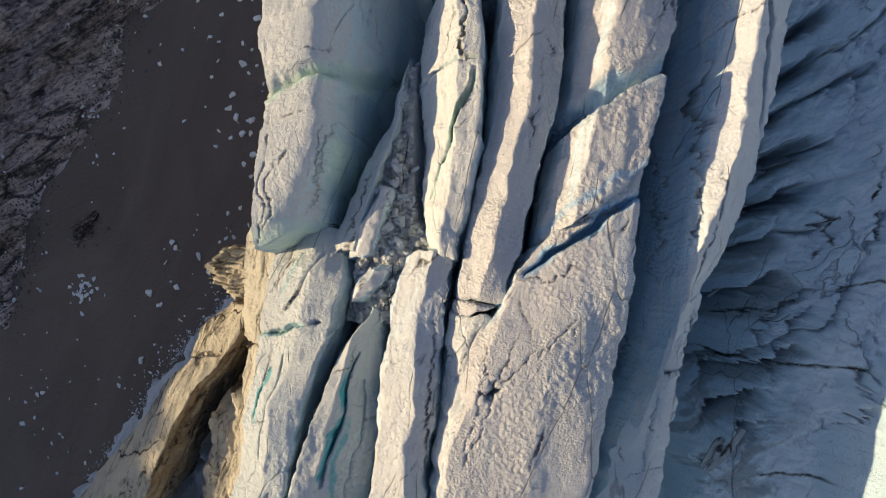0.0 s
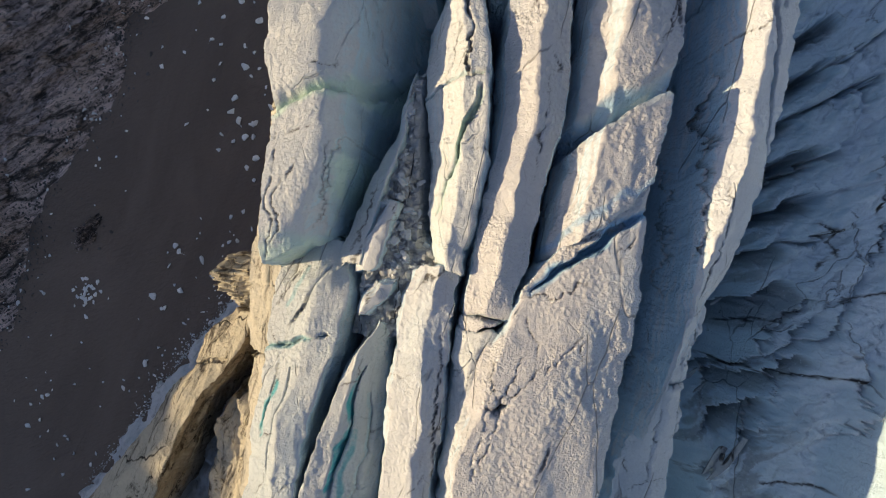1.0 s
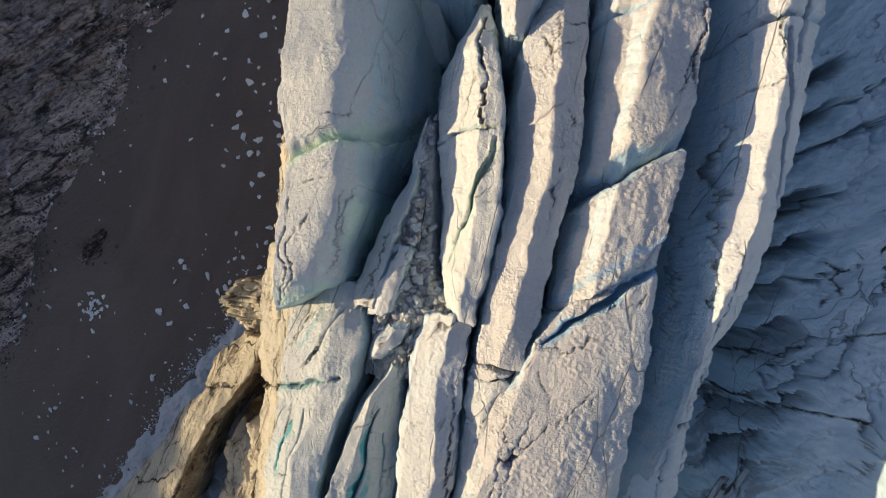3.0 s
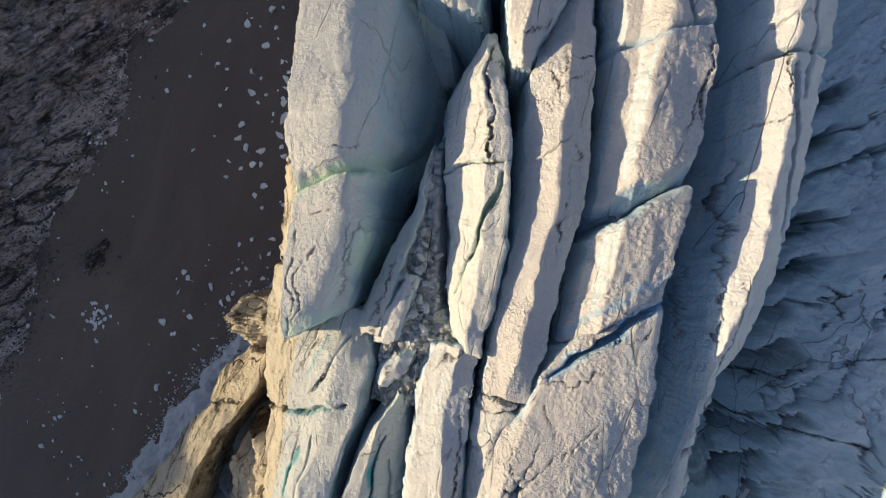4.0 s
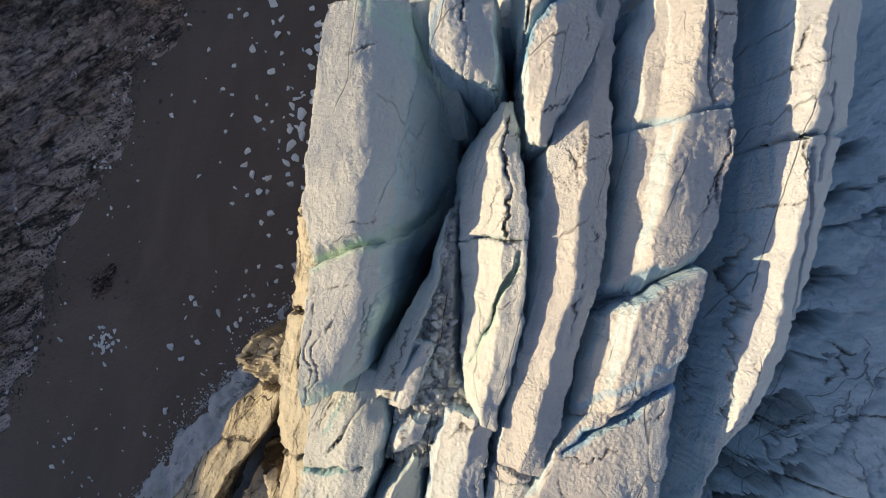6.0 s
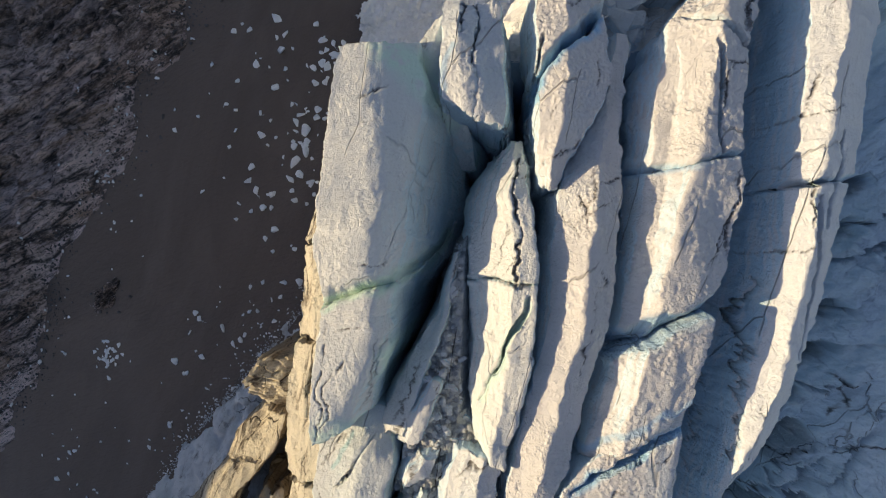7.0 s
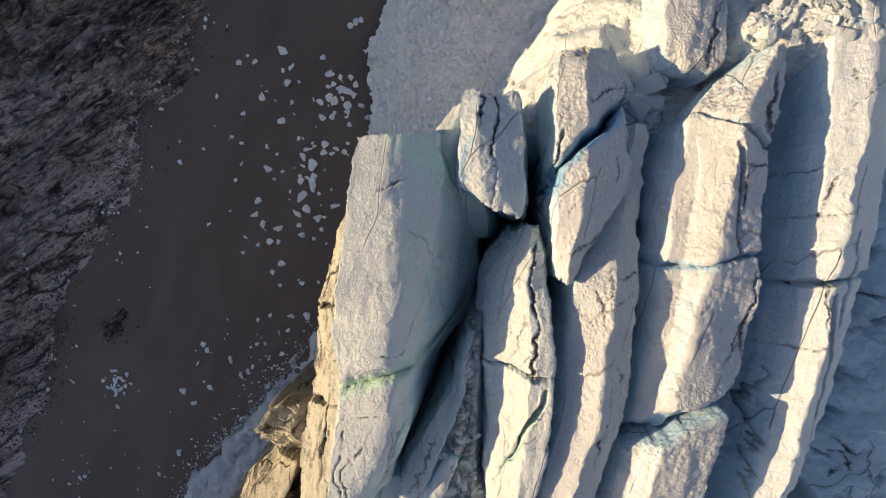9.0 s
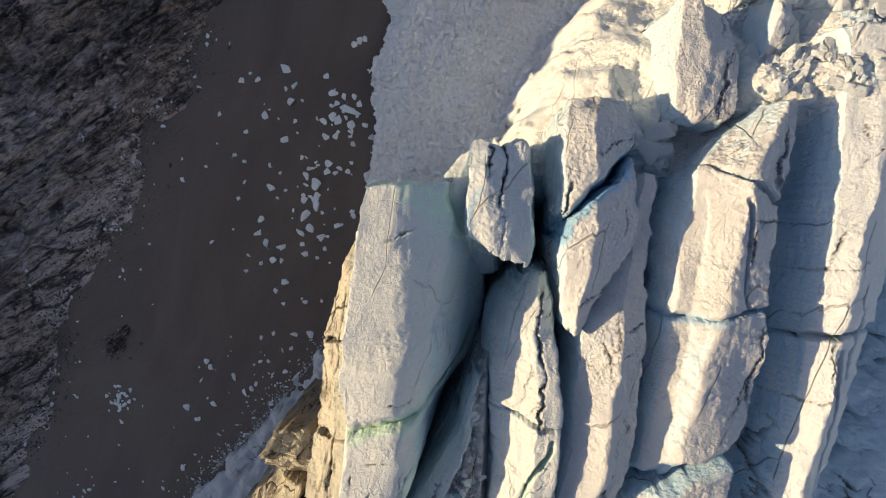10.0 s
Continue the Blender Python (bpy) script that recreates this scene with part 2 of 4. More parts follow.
FLOE = ice_material("floe_ice", (0.86, 0.85, 0.84), (0.66, 0.69, 0.71), (0.60, 0.65, 0.66), (0.42, 0.37, 0.33), 0.5, 0.6, 0.0)


def water_material():
    n = Nodes("silty_water")
    where = n.mapped((1, 1, 1))
    drift = n.noise(n.mapped((1.0, 0.35, 1), -20), 0.05, 6, 0.6, 1.2)
    colour = n.mix(n.ramp(drift, 0.35, 0.7), (0.118, 0.090, 0.073), (0.156, 0.119, 0.097))
    foam = n.ramp(n.noise(n.mapped((1.0, 0.45, 1), -15), 0.35, 8, 0.75, 1.5), 0.64, 0.76)
    colour = n.mix(n.math("MULTIPLY", foam, 0.45), colour, (0.26, 0.20, 0.16))
    ripple = n.noise(n.mapped((0.55, 1.3, 1), 40), 1.3, 5, 0.6, 0.8)
    n.shader.inputs["IOR"].default_value = 1.33
    n.shader.inputs["Specular IOR Level"].default_value = 0.4
    chop = n.ramp(n.noise(n.mapped((0.7, 1.6, 1), 35), 1.1, 8, 0.72, 1.0), 0.52, 0.74)
    colour = n.mix(n.math("MULTIPLY", chop, 0.30), colour, (0.18, 0.135, 0.108))
    return n.done(colour, 0.22, ripple, 0.30, 0.9)


def rock_material():
    n = Nodes("banded_rock")
    where = n.mapped((1, 1, 1))
    bands = n.mapped((0.20, 1.0, 1.0), 34)
    broad = n.noise(n.warp(n.mapped((0.35, 1.0, 1.0), 34), 5.0, 0.06), 0.075, 6, 0.6, 0.6)
    streak = n.noise(n.warp(bands, 2.4, 0.22), 0.42, 13, 0.74, 0.8)
    dark = n.mix(n.ramp(streak, 0.40, 0.60), (0.080, 0.056, 0.046), (0.62, 0.45, 0.37))
    pale = n.mix(n.ramp(streak, 0.36, 0.58), (0.36, 0.26, 0.22), (0.98, 0.80, 0.75))
    colour = n.mix(n.ramp(broad, 0.42, 0.51), dark, pale)
    rust = n.math("MULTIPLY", n.ramp(n.noise(bands, 0.10, 8, 0.65), 0.54, 0.66), 0.6)
    colour = n.mix(rust, colour, (0.40, 0.25, 0.14))
    clefts = n.voronoi(n.warp(n.mapped((0.25, 1.0, 1.0), 32), 1.6, 0.5), 0.26, "DISTANCE_TO_EDGE")
    clefts = n.math("SUBTRACT", 1.0, n.ramp(clefts, 0.02, 0.13))
    clefts = n.math("MULTIPLY", clefts, n.ramp(n.noise(where, 0.12, 6, 0.65), 0.42, 0.56))
    colour = n.mix(n.math("MULTIPLY", clefts, 0.95), colour, (0.022, 0.018, 0.017))
    fine = n.noise(n.warp(n.mapped((0.30, 1.5, 1.0), 34), 0.6, 0.7), 1.5, 13, 0.80)
    colour = n.mix(n.math("MULTIPLY", n.ramp(fine, 0.51, 0.55), 0.65), colour, (0.045, 0.036, 0.034))
    colour = n.mix(n.math("MULTIPLY", n.ramp(fine, 0.47, 0.42), 0.50), colour, (0.78, 0.66, 0.62))
    height = n.math("ADD", n.math("MULTIPLY", streak, 2.0), n.math("MULTIPLY", fine, 0.9))
    height = n.math("SUBTRACT", height, n.math("MULTIPLY", clefts, 0.7))
    return n.done(colour, 0.9, height, 1.2, 1.0)


WATER, ROCK = water_material(), rock_material()


def boulder_material():
    n = Nodes("boulder")
    where = n.mapped((1, 1, 1))
    colour = n.mix(n.noise(where, 0.9, 5), (0.03, 0.028, 0.028), (0.13, 0.115, 0.11))
    return n.done(colour, 0.9, n.noise(where, 3.0, 6), 0.1)


BOULDER = boulder_material()

# ---- ground, water and the foot of the glacier ----
SHORE = [(-60, 140), (-66, 92), (-72, 80.6), (-76, 74), (-78, 68.5), (-86, 62), (-90, 55), (-91.5, 46), (-96, 37), (-101.5, 29.5),
         (-109.5, 22), (-110.5, 14), (-110.8, 4.5), (-116, -10), (-121, -19), (-125, -32), (-135, -70), (-150, -140)]
FRONT = [(24, 130), (11, 100), (3, 86), (-4.5, 75), (-10.5, 63), (-13.5, 55), (-20, 50.5), (-27, 48), (-30.5, 36), (-33, 25), (-44, 15), (-54, 2),
         (-62, -9), (-71, -18), (-80, -31), (-92, -47), (-140, -120)]


def terrain(x, y):
    """Rock on the far shore, climbing to a mountain, and the bed under water and ice."""
    d = -away(x, y, SHORE)
    bumps = fbm(x / 9, y / 9, 0, 6, 3, 0.55)
    turned = 0.79 * x + 0.61 * y
    across = -0.61 * x + 0.79 * y
    ledge = fbm(turned / 14, across / 2.6, 0.0, 4, 8, 0.55)
    bank = ease(d, -1.5, 9) * (2.2 + 1.3 * bumps + 1.1 * ledge) + np.clip(d, 0, 45) * 0.16 + np.clip(d - 8, 0, 40) * 0.05 * bumps
    beds = across / 3.1 + 1.3 * fbm(turned / 22, across / 8, 0, 4, 14)
    strata = np.floor(beds) + ease(beds - np.floor(beds), 0.0, 0.22) - beds
    thin_beds = across / 0.95 + 0.9 * fbm(turned / 7, across / 2.5, 0, 4, 15)
    bank = bank + ease(d, 0.2, 3) * 0.42 * (np.floor(thin_beds) + ease(thin_beds - np.floor(thin_beds), 0.0, 0.3) - thin_beds) * ease(np.clip(-x - 150, 0, 60), 30, 0)
    bank = bank + ease(d, 0.5, 7) * 1.5 * strata * ease(np.clip(-x - 165, 0, 60), 40, 0)
    far = np.clip(-x - 165, 0, None)
    hill = np.minimum(far * 0.62, 105.0 + 0.06 * far) * (1 + 0.015 * fbm(x / 40, y / 40, 0, 3, 5))
    return np.where(d > -14, -3.0 + ease(d, -14, 0.0) * (3.0 + 0.5 * bumps), -3.0) + np.where(d > -1.5, bank, 0) + hill


def spaced(lo, near_lo, near_hi, hi, step):
    inner = np.arange(near_lo, near_hi + step / 2, step)
    grow = 1.25 ** np.arange(0, 60) * step
    down = near_lo - np.cumsum(grow)
    up = near_hi + np.cumsum(grow)
    return np.concatenate([[lo], down[down > lo][::-1], inner, up[up < hi], [hi]])


gx, gy = np.meshgrid(spaced(-2400, -150, -62, 2400, 0.27), spaced(-2400, -48, 96, 2400, 0.27))
ground = part("ground", grid_mesh("ground", np.stack([gx, gy, terrain(gx, gy)], -1)), ROCK)
tagged(ground, "dark banded rock shore rising to a mountain beyond the water", "rock", kind="structure")

wx, wy = np.meshgrid(np.linspace(-600, 400, 60), np.linspace(-900, 900, 60))
water = part("water", grid_mesh("water", np.stack([wx, wy, wx * 0], -1)), WATER)
tagged(water, "dark grey-brown silty meltwater with small floating ice", "water", kind="structure")


# broken plate edges (with the drop beyond them) and open cracks of the shaded ice field
PLATES = [
    (0.9, [(45.5, 12), (42.9, 6.6), (41.9, 3.7), (40.4, -0.8), (38.8, -2.8), (35.2, -5), (34.7, -7.9), (35.1, -9.5), (33.2, -14.2), (31, -19)]),
    (1.6, [(38, -1.3), (36.4, -3.5), (33.2, -6.8), (28.7, -10.6)]), (1.2, [(31, -14.6), (28.6, -17.2)]), (1.1, [(32.8, -16.8), (29.9, -19.8), (27.7, -21.7)]),
    (2.0, [(38.4, 2.5), (34.3, -2.9), (30.9, -10.9)]), (1.8, [(43.3, 29), (39.4, 27.2), (36.4, 25.5), (32, 23.6)]), (2.0, [(40.4, 20.9), (37.1, 18.5), (34.1, 16.9), (30, 15.5)]),
    (2.0, [(39, 15), (36, 14.2), (33.3, 11.6), (30, 9)]), (0.9, [(45.4, 31), (43.3, 28.3), (42.4, 25.6)]), (1.6, [(39.8, 10), (35.8, 9.1), (33.2, 7.5), (30, 5.5)]),
    (1.4, [(45.4, 35.7), (42.3, 32.6), (37.8, 30.9), (33, 29.5)]), (0.8, [(40.4, -7.2), (39.4, -11.7), (38.6, -13.3)]),
]
# dark hollows of the trough: (x, y, run, half width, depth, turn in degrees)
HOLLOWS = [(33.2, 0.6, 4.6, 1.3, 5.0, 40), (36.0, 19.4, 3.6, 1.0, 4.0, 28), (35.8, 13.4, 3.4, 0.9, 4.0, 26), (34.0, -8.6, 4.4, 0.7, 3.0, 42), (36.6, 30.0, 3.2, 0.9, 3.5, 28),
           (34.0, 7.4, 2.6, 0.9, 3.5, 36), (38.0, 36.0, 3.0, 0.8, 3.0, 30), (31.6, -14.5, 3.6, 0.8, 2.8, 46), (35.0, 24.4, 2.6, 0.8, 3.0, 30)]
CRACKS = [[(28.7, -8.5), (34.4, -8.1), (37.3, -7.7), (44.5, -6.6), (60, -4)], [(32.2, -2.4), (36.4, -0.4), (41.2, 2), (45, 3.1), (60, 8)], [(39, 5.4), (40.6, 7.2), (40.2, 10), (38.6, 11.2)],
          [(33, -22), (40, -19.5), (46, -18)], [(44.6, 8), (43.8, 14), (45, 20)]]


def field_plates(x, y):
    z = np.zeros(np.shape(x))
    jag = 0.45 * fbm(x / 1.1, y / 1.1, 0, 4, 67, 0.6)
    for fall, line in PLATES:
        d = away(x, y, line) + jag
        z = z - fall * (d > 0) * np.exp(-np.abs(d) / (1.6 + 1.2 * fall))
        z = z + 0.25 * fall * (d <= 0) * np.exp(-np.abs(d) / 1.5) - 1.6 * fall * (d > 0) * np.exp(-(d / 0.45) ** 2)
    return z


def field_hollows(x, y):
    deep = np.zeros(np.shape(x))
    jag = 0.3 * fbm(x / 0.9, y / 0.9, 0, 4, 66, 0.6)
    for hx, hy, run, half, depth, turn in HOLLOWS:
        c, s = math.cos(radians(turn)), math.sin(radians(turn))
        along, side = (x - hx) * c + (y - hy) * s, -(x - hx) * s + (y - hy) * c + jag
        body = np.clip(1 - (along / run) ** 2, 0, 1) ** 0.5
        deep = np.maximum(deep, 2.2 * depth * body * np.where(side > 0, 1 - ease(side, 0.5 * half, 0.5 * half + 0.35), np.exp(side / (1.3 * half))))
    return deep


def field_soil_and_shade(x, y):
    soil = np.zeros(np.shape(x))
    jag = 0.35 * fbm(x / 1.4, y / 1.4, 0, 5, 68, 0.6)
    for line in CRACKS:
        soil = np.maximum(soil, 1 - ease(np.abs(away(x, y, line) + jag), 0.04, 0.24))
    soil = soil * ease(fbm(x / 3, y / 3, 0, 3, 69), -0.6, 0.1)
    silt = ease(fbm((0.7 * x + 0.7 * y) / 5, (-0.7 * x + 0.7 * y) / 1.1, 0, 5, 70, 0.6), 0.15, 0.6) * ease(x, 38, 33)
    # cracks and silt, then shade painted into the hollows as darker colour
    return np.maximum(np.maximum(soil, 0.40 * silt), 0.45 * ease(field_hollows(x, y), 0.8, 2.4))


def glacier_height(x, y):
    """The ice between and beyond the seracs: crevasse floors, the right-hand field, the fallen slope and the low dirty toe."""
    d = away(x, y, FRONT)
    wob = fbm(x / 7, y / 7, 0, 5, 21)
    d = d + 1.3 * fbm(x / 3, y / 3, 0, 4, 25)
    floor_z = 13 + 3.0 * wob
    step = np.floor((0.86 * x - 0.5 * y + 1.5 * wob) / 4.2 + 0.9 * fbm(x / 9, y / 30, 0, 3, 61))
    shelf = 0.55 * (hashed(step.astype(np.int64), (step * 0).astype(np.int64), (step * 0).astype(np.int64), 5) - 0.5)
    field = 23.5 + 3.0 * ease(y, 9, -6) + np.clip(x - 31, -6, 9) * 0.72 + np.clip(x - 40, 0, 200) * 0.33 + 0.55 * wob + 1.4 * shelf
    level = 3.4 * fbm((0.70 * x + 0.72 * y) / 8.0, (-0.72 * x + 0.70 * y) / 2.6, 0, 4, 63)
    ledge = np.floor(level) + ease(level - np.floor(level), 0.0, 0.14)
    gully = 22.0 * ease(x, 34.5, 28.5) * ease(y, -22, -4)
    field = field - gully + 0.30 * ledge + field_plates(x, y) - field_hollows(x, y) + 13.0 * ease(x - 0.15 * (y + 15), 37.6, 41.2) * ease(y, -4, -12) + 0.40 * np.floor(2.6 * fbm((0.5 * x + 0.86 * y) / 12, (0.86 * x - 0.5 * y) / 4.5, 0, 4, 65))
    inner = floor_z + (field - floor_z) * ease(x, 23, 28)
    slope = 36 - 0.62 * np.clip(y - 53, 0, 60) - 1.5 * ease(y, 50, 44) + np.clip(x, -20, 60) * 0.22 + 1.3 * fbm(x / 6, y / 6, 0, 4, 31)
    slope = slope + 5.0 * ease(x, -7, 4) * ease(x, 10, 7) * ease(y, 78, 62) * ease(y, 50, 57) + 7.0 * ease(x, 12, 15) * ease(x, 29, 25) * ease(y, 54, 60) * ease(y, 95, 72) - 1.6 * np.exp(-((x - 0.5) / 2.6) ** 2 - ((y - 63.5) / 1.3) ** 2)
    inner = inner + (slope - inner) * ease(y, 41.5, 47.5) * ease(-x, -44, -34) * np.where(x > 19, ease(y, 50, 56), 1.0)
    toe = 1.0 + 0.42 * np.clip(d, 0, 40) + 1.8 * fbm(x / 5, y / 5, 0, 5, 41)
    toe = toe - 9.0 * ease(x, -53, -47) * ease(x, -33, -37) * ease(y, -8, -13)
    high = ease(d, 0.0, 7.5) * inner
    low = ease(y, 26, 18)
    inside = np.where(x > -29, high, toe)
    inside = high * (1 - low) + low * (toe + (inner - toe) * ease(x, -31, -27))
    rough = (0.30 * rubble(x, y, 1.1, 9) + 0.8 * rubble(x, y, 2.9, 10) * ease(x, 8, 16)) * ease(y, 52, 57)
    return np.where(d > 0, inside + rough * ease(d, 0, 4) + 0.25 * fbm(x / 1.2, y / 1.2, 0, 4, 51), -2.0 + np.clip(d, -4, 0) * 0.4)


def sheet(name, x0, x1, y0, y1, step, height, material, label, kind="structure", keep=None, soil=None):
    x, y = np.meshgrid(np.arange(x0, x1, step), np.arange(y0, y1, step))
    z = height(x, y)
    k = None
    if keep is not None:
        k = keep(x, y)[:-1, :-1]
    return tagged(part(name, grid_mesh(name, np.stack([x, y, z], -1), k, soil(x, y) if soil else None), material), label, "ice", kind=kind)


above = lambda x, y: glacier_height(x, y) > -1.9
sheet("glacier", -34, 23.1, -95, 50.1, 0.42, glacier_height, ICE_BLUE_SHADED, "blue crevasse floors between the seracs, coloured darker for shade", keep=above)
sheet("ice_field", 22.7, 62, -60, 75, 0.18, glacier_height, ICE_FIELD, "shaded blue-grey flaking ice field beside the ridge", keep=above, soil=field_soil_and_shade)
sheet("ice_field_beyond", 61.6, 150, -95, 125, 0.9, glacier_height, ICE_FIELD, "blue-grey ice field sloping away", keep=above)
sheet("fallen_slope", -34, 23.1, 49.7, 125, 0.27, glacier_height, ICE_SLOPE, "sunlit slope of packed fallen ice with pits", keep=above)
sheet("fallen_slope_beyond", 22.7, 62, 74.6, 125, 0.5, glacier_height, ICE, "sunlit packed ice beyond the seracs", keep=above)
sheet("glacier_toe", -145, -33.6, -125, 40, 0.40, glacier_height, ICE_TOE, "low grey dirty ice foot at the water's edge",
      keep=lambda x, y: glacier_height(x, y) > -1.9)


def brash_height(x, y):
    near, second = cells(x / 0.9, y / 0.9, 77)
    return 0.55 + 0.35 * fbm(x / 5, y / 5, 0, 4, 71) + 0.50 * rubble(x, y, 0.7, 74) + 0.55 * rubble(x, y, 1.6, 75) + 0.22 * (0.6 - near) + 0.18 * fbm(x / 0.8, y / 0.8, 0, 3, 73)


BRASH_EDGE = [(-30, 140), (-34.5, 86), (-33.5, 79), (-36.8, 72), (-36.5, 64), (-34.6, 58), (-36.5, 50), (-35, 44), (-28, 42)]
sheet("brash_ice", -42, 28, 42, 100, 0.17, brash_height, SLUSH, "pale packed brash ice floating before the glacier",
      kind="stuff", keep=lambda x, y: (away(x, y, BRASH_EDGE) + 0.9 * fbm(x / 2.2, y / 2.2, 0, 4, 79) > 0) & (y > 43))


# ---- seracs ----
def serac(label, stations, cracks=(), material=ICE, seed=1, step=0.15, foot=9.0, chips=0.3, cups=0.10, folds=0.28, thin=6, skew=(0.0, 0.0), ridge=(0.4, 0.3), bevel=0.5, soft=0, stains=(), facet=0.3,
          name="serac"):
    """A wall of ice drawn over cross-sections of (y; x, z of left foot, shoulder, left edge, right edge, right foot); the shoulder may be left out.
    ridge: how far across the top the crest runs and how far it stands over it, one pair or (y, across, over) along the wall;
    bevel: how far the left edge is worn down below the crest; soft: how often the top is smoothed across.
    cracks: (x0, y0, x1, y1, half width, depth, parts): grooves from one place to another, filled with silt where parts is 3; where parts is 1 the groove divides the wall into blocks,
    with a sheer lip on one side and a ramp on the other."""
    rng = random.Random(seed)
    st = []
    for row in sorted(stations):
        if len(row) == 9:
            y, fx, fz, lx, lz = row[:5]
            row = (y, fx, fz, fx + 0.52 * (lx - fx), fz + 0.62 * (lz - fz), *row[3:])
        st.append(row)
    st = np.array(st, float)
    y0, y1 = st[0, 0], st[-1, 0]
    rows = np.concatenate([np.full(5, y0), np.linspace(y0, y1, int((y1 - y0) / step)), np.full(5, y1)])
    drop = np.ones(len(rows))
    drop[:5] = (0.0, 0.45, 0.78, 0.92, 0.98)
    drop[-5:] = drop[:5][::-1]
    # smooth interpolation of the sections
    at = [np.interp(rows, st[:, 0], st[:, i]) for i in range(1, 11)]
    pull = 7
    kernel = np.hanning(2 * pull + 1) / np.hanning(2 * pull + 1).sum()
    at = [np.convolve(np.pad(a, pull, mode="edge"), kernel, mode="valid") for a in at]
    xfl, zfl, xs, zs, xl, zl, xr, zr, xfr, zfr = at
    for k, arr in enumerate((xfl, xs, xl, xr, xfr)):
        arr += 0.5 * chips * fbm(rows / 5.5, k * 7.7, seed, 3, seed, 0.5) + 0.55 * chips * crease(rows / 2.7 + 3.1 * k, rows * 0 + 0.3 + 2.7 * k, seed + 1)
        arr += 0.22 * chips * crease(rows / 0.8 + 5.1 * k, rows * 0 + 0.6 + 1.9 * k, seed + 2) + 0.25 * chips * np.floor(2.5 * fbm(rows / 1.3, k * 3.1, seed, 3, seed + 2))
    zl += -bevel + 0.8 * folds * crease(rows / 4.1, rows * 0 + 0.4, seed + 3) + 0.2 * folds * crease(rows / 1.2, rows * 0 + 3.4, seed + 3)
    zr += 0.8 * folds * crease(rows / 4.1, rows * 0 + 7.4, seed + 4) + 0.2 * folds * crease(rows / 1.2, rows * 0 + 9.4, seed + 4)
    crest = np.array(sorted(ridge) if isinstance(ridge, list) else [(y0, *ridge), (y1, *ridge)], float)
    across = np.interp(rows, crest[:, 0], crest[:, 1]) + 0.10 * crease(rows / 3.6, rows * 0 + 0.7, seed + 6)
    over = np.interp(rows, crest[:, 0], crest[:, 2]) * (1 + 0.5 * crease(rows / 4.1, rows * 0 + 5.7, seed + 7))
    across = np.clip(across, 0.08, 0.92)
    xk, zk = xl + across * (xr - xl), zl + across * (zr - zl) + over + bevel * (1 - across)
    base = np.full(len(rows), foot)
    line = [(xfl - 1.0, base), (xfl - 0.3, 0.45 * base + 0.55 * zfl), (xfl, zfl), (xs, zs), (xl, zl), (xk, zk), (xr, zr), (xfr, zfr),
            (xfr + 0.2, 0.45 * base + 0.55 * zfr), (xfr + 0.7, base)]

    def many(ax, az, bx, bz, size, least):
        return int(max(least, np.mean(np.hypot(bx - ax, bz - az)) / size))

    counts = [4, 10, many(xfl, zfl, xs, zs, step * 1.3, 6), many(xs, zs, xl, zl, step, 6), many(xl, zl, xk, zk, step * 0.9, 5), many(xk, zk, xr, zr, step * 0.9, 5),
              many(xr, zr, xfr, zfr, step * 1.3, 8), 10, 4]
    columns = []
    for (ax, az), (bx, bz), c in zip(line, line[1:], counts):
        for k in range(c):
            f = k / c
            columns.append((ax + (bx - ax) * f, az + (bz - az) * f))
    columns.append(line[-1])
    x = np.stack([c[0] for c in columns], 1)
    z = np.stack([c[1] for c in columns], 1)
    # round the corners a little across the section
    x[:, 1:-1] = 0.25 * x[:, :-2] + 0.5 * x[:, 1:-1] + 0.25 * x[:, 2:]
    z[:, 1:-1] = 0.25 * z[:, :-2] + 0.5 * z[:, 1:-1] + 0.25 * z[:, 2:]
    first, last = sum(counts[:4]), sum(counts[:6])
    for _ in range(soft):
        z[:, first + 1:last + 8] = 0.25 * z[:, first:last + 7] + 0.5 * z[:, first + 1:last + 8] + 0.25 * z[:, first + 2:last + 9]
    y = np.repeat(rows[:, None], x.shape[1], 1)
    z = foot + (z - foot) * drop[:, None]
    y = y + np.sign(rows - 0.5 * (y0 + y1))[:, None] * ((1 - drop) * 0.9)[:, None] + 0.5 * fbm(x / 2.5, z / 3.0, seed, 4, seed + 9)
    middle = (0.5 * (xl + xr))[:, None]
    y = y + (x - middle) * (skew[0] * np.exp((y0 - rows) / 5.0) + skew[1] * np.exp((rows - y1) / 5.0))[:, None]
    run = np.cumsum(np.hypot(np.diff(x, axis=1, prepend=x[:, :1]), np.diff(z, axis=1, prepend=z[:, :1])), 1)
    run = run - run[:, first:first + 1]
    # grooves
    alls = list(cracks)
    for _ in range(thin):
        k = rng.randrange(len(rows))
        f = rng.uniform(0.1, 0.9)
        px, py, reach = xl[k] + f * (xr[k] - xl[k]), rows[k], rng.uniform(2.0, 6.5)
        turn = radians(rng.uniform(60, 105) if rng.random() < 0.7 else rng.uniform(0, 50))
        alls.append((px, py, px + reach * math.cos(turn), py + reach * math.sin(turn), rng.uniform(0.07, 0.10), rng.uniform(0.3, 0.7), 0))
    wig_x, wig_y = 0.45 * fbm(x / 2.2, y / 2.2, 0, 6, seed + 31, 0.62), 0.45 * fbm(x / 2.2, y / 2.2, 5, 6, seed + 32, 0.62)
    bend_x, bend_y = 0.35 * fbm(x / 3.0, y / 3.0, 0, 3, seed + 33), 0.35 * fbm(x / 3.0, y / 3.0, 5, 3, seed + 34)
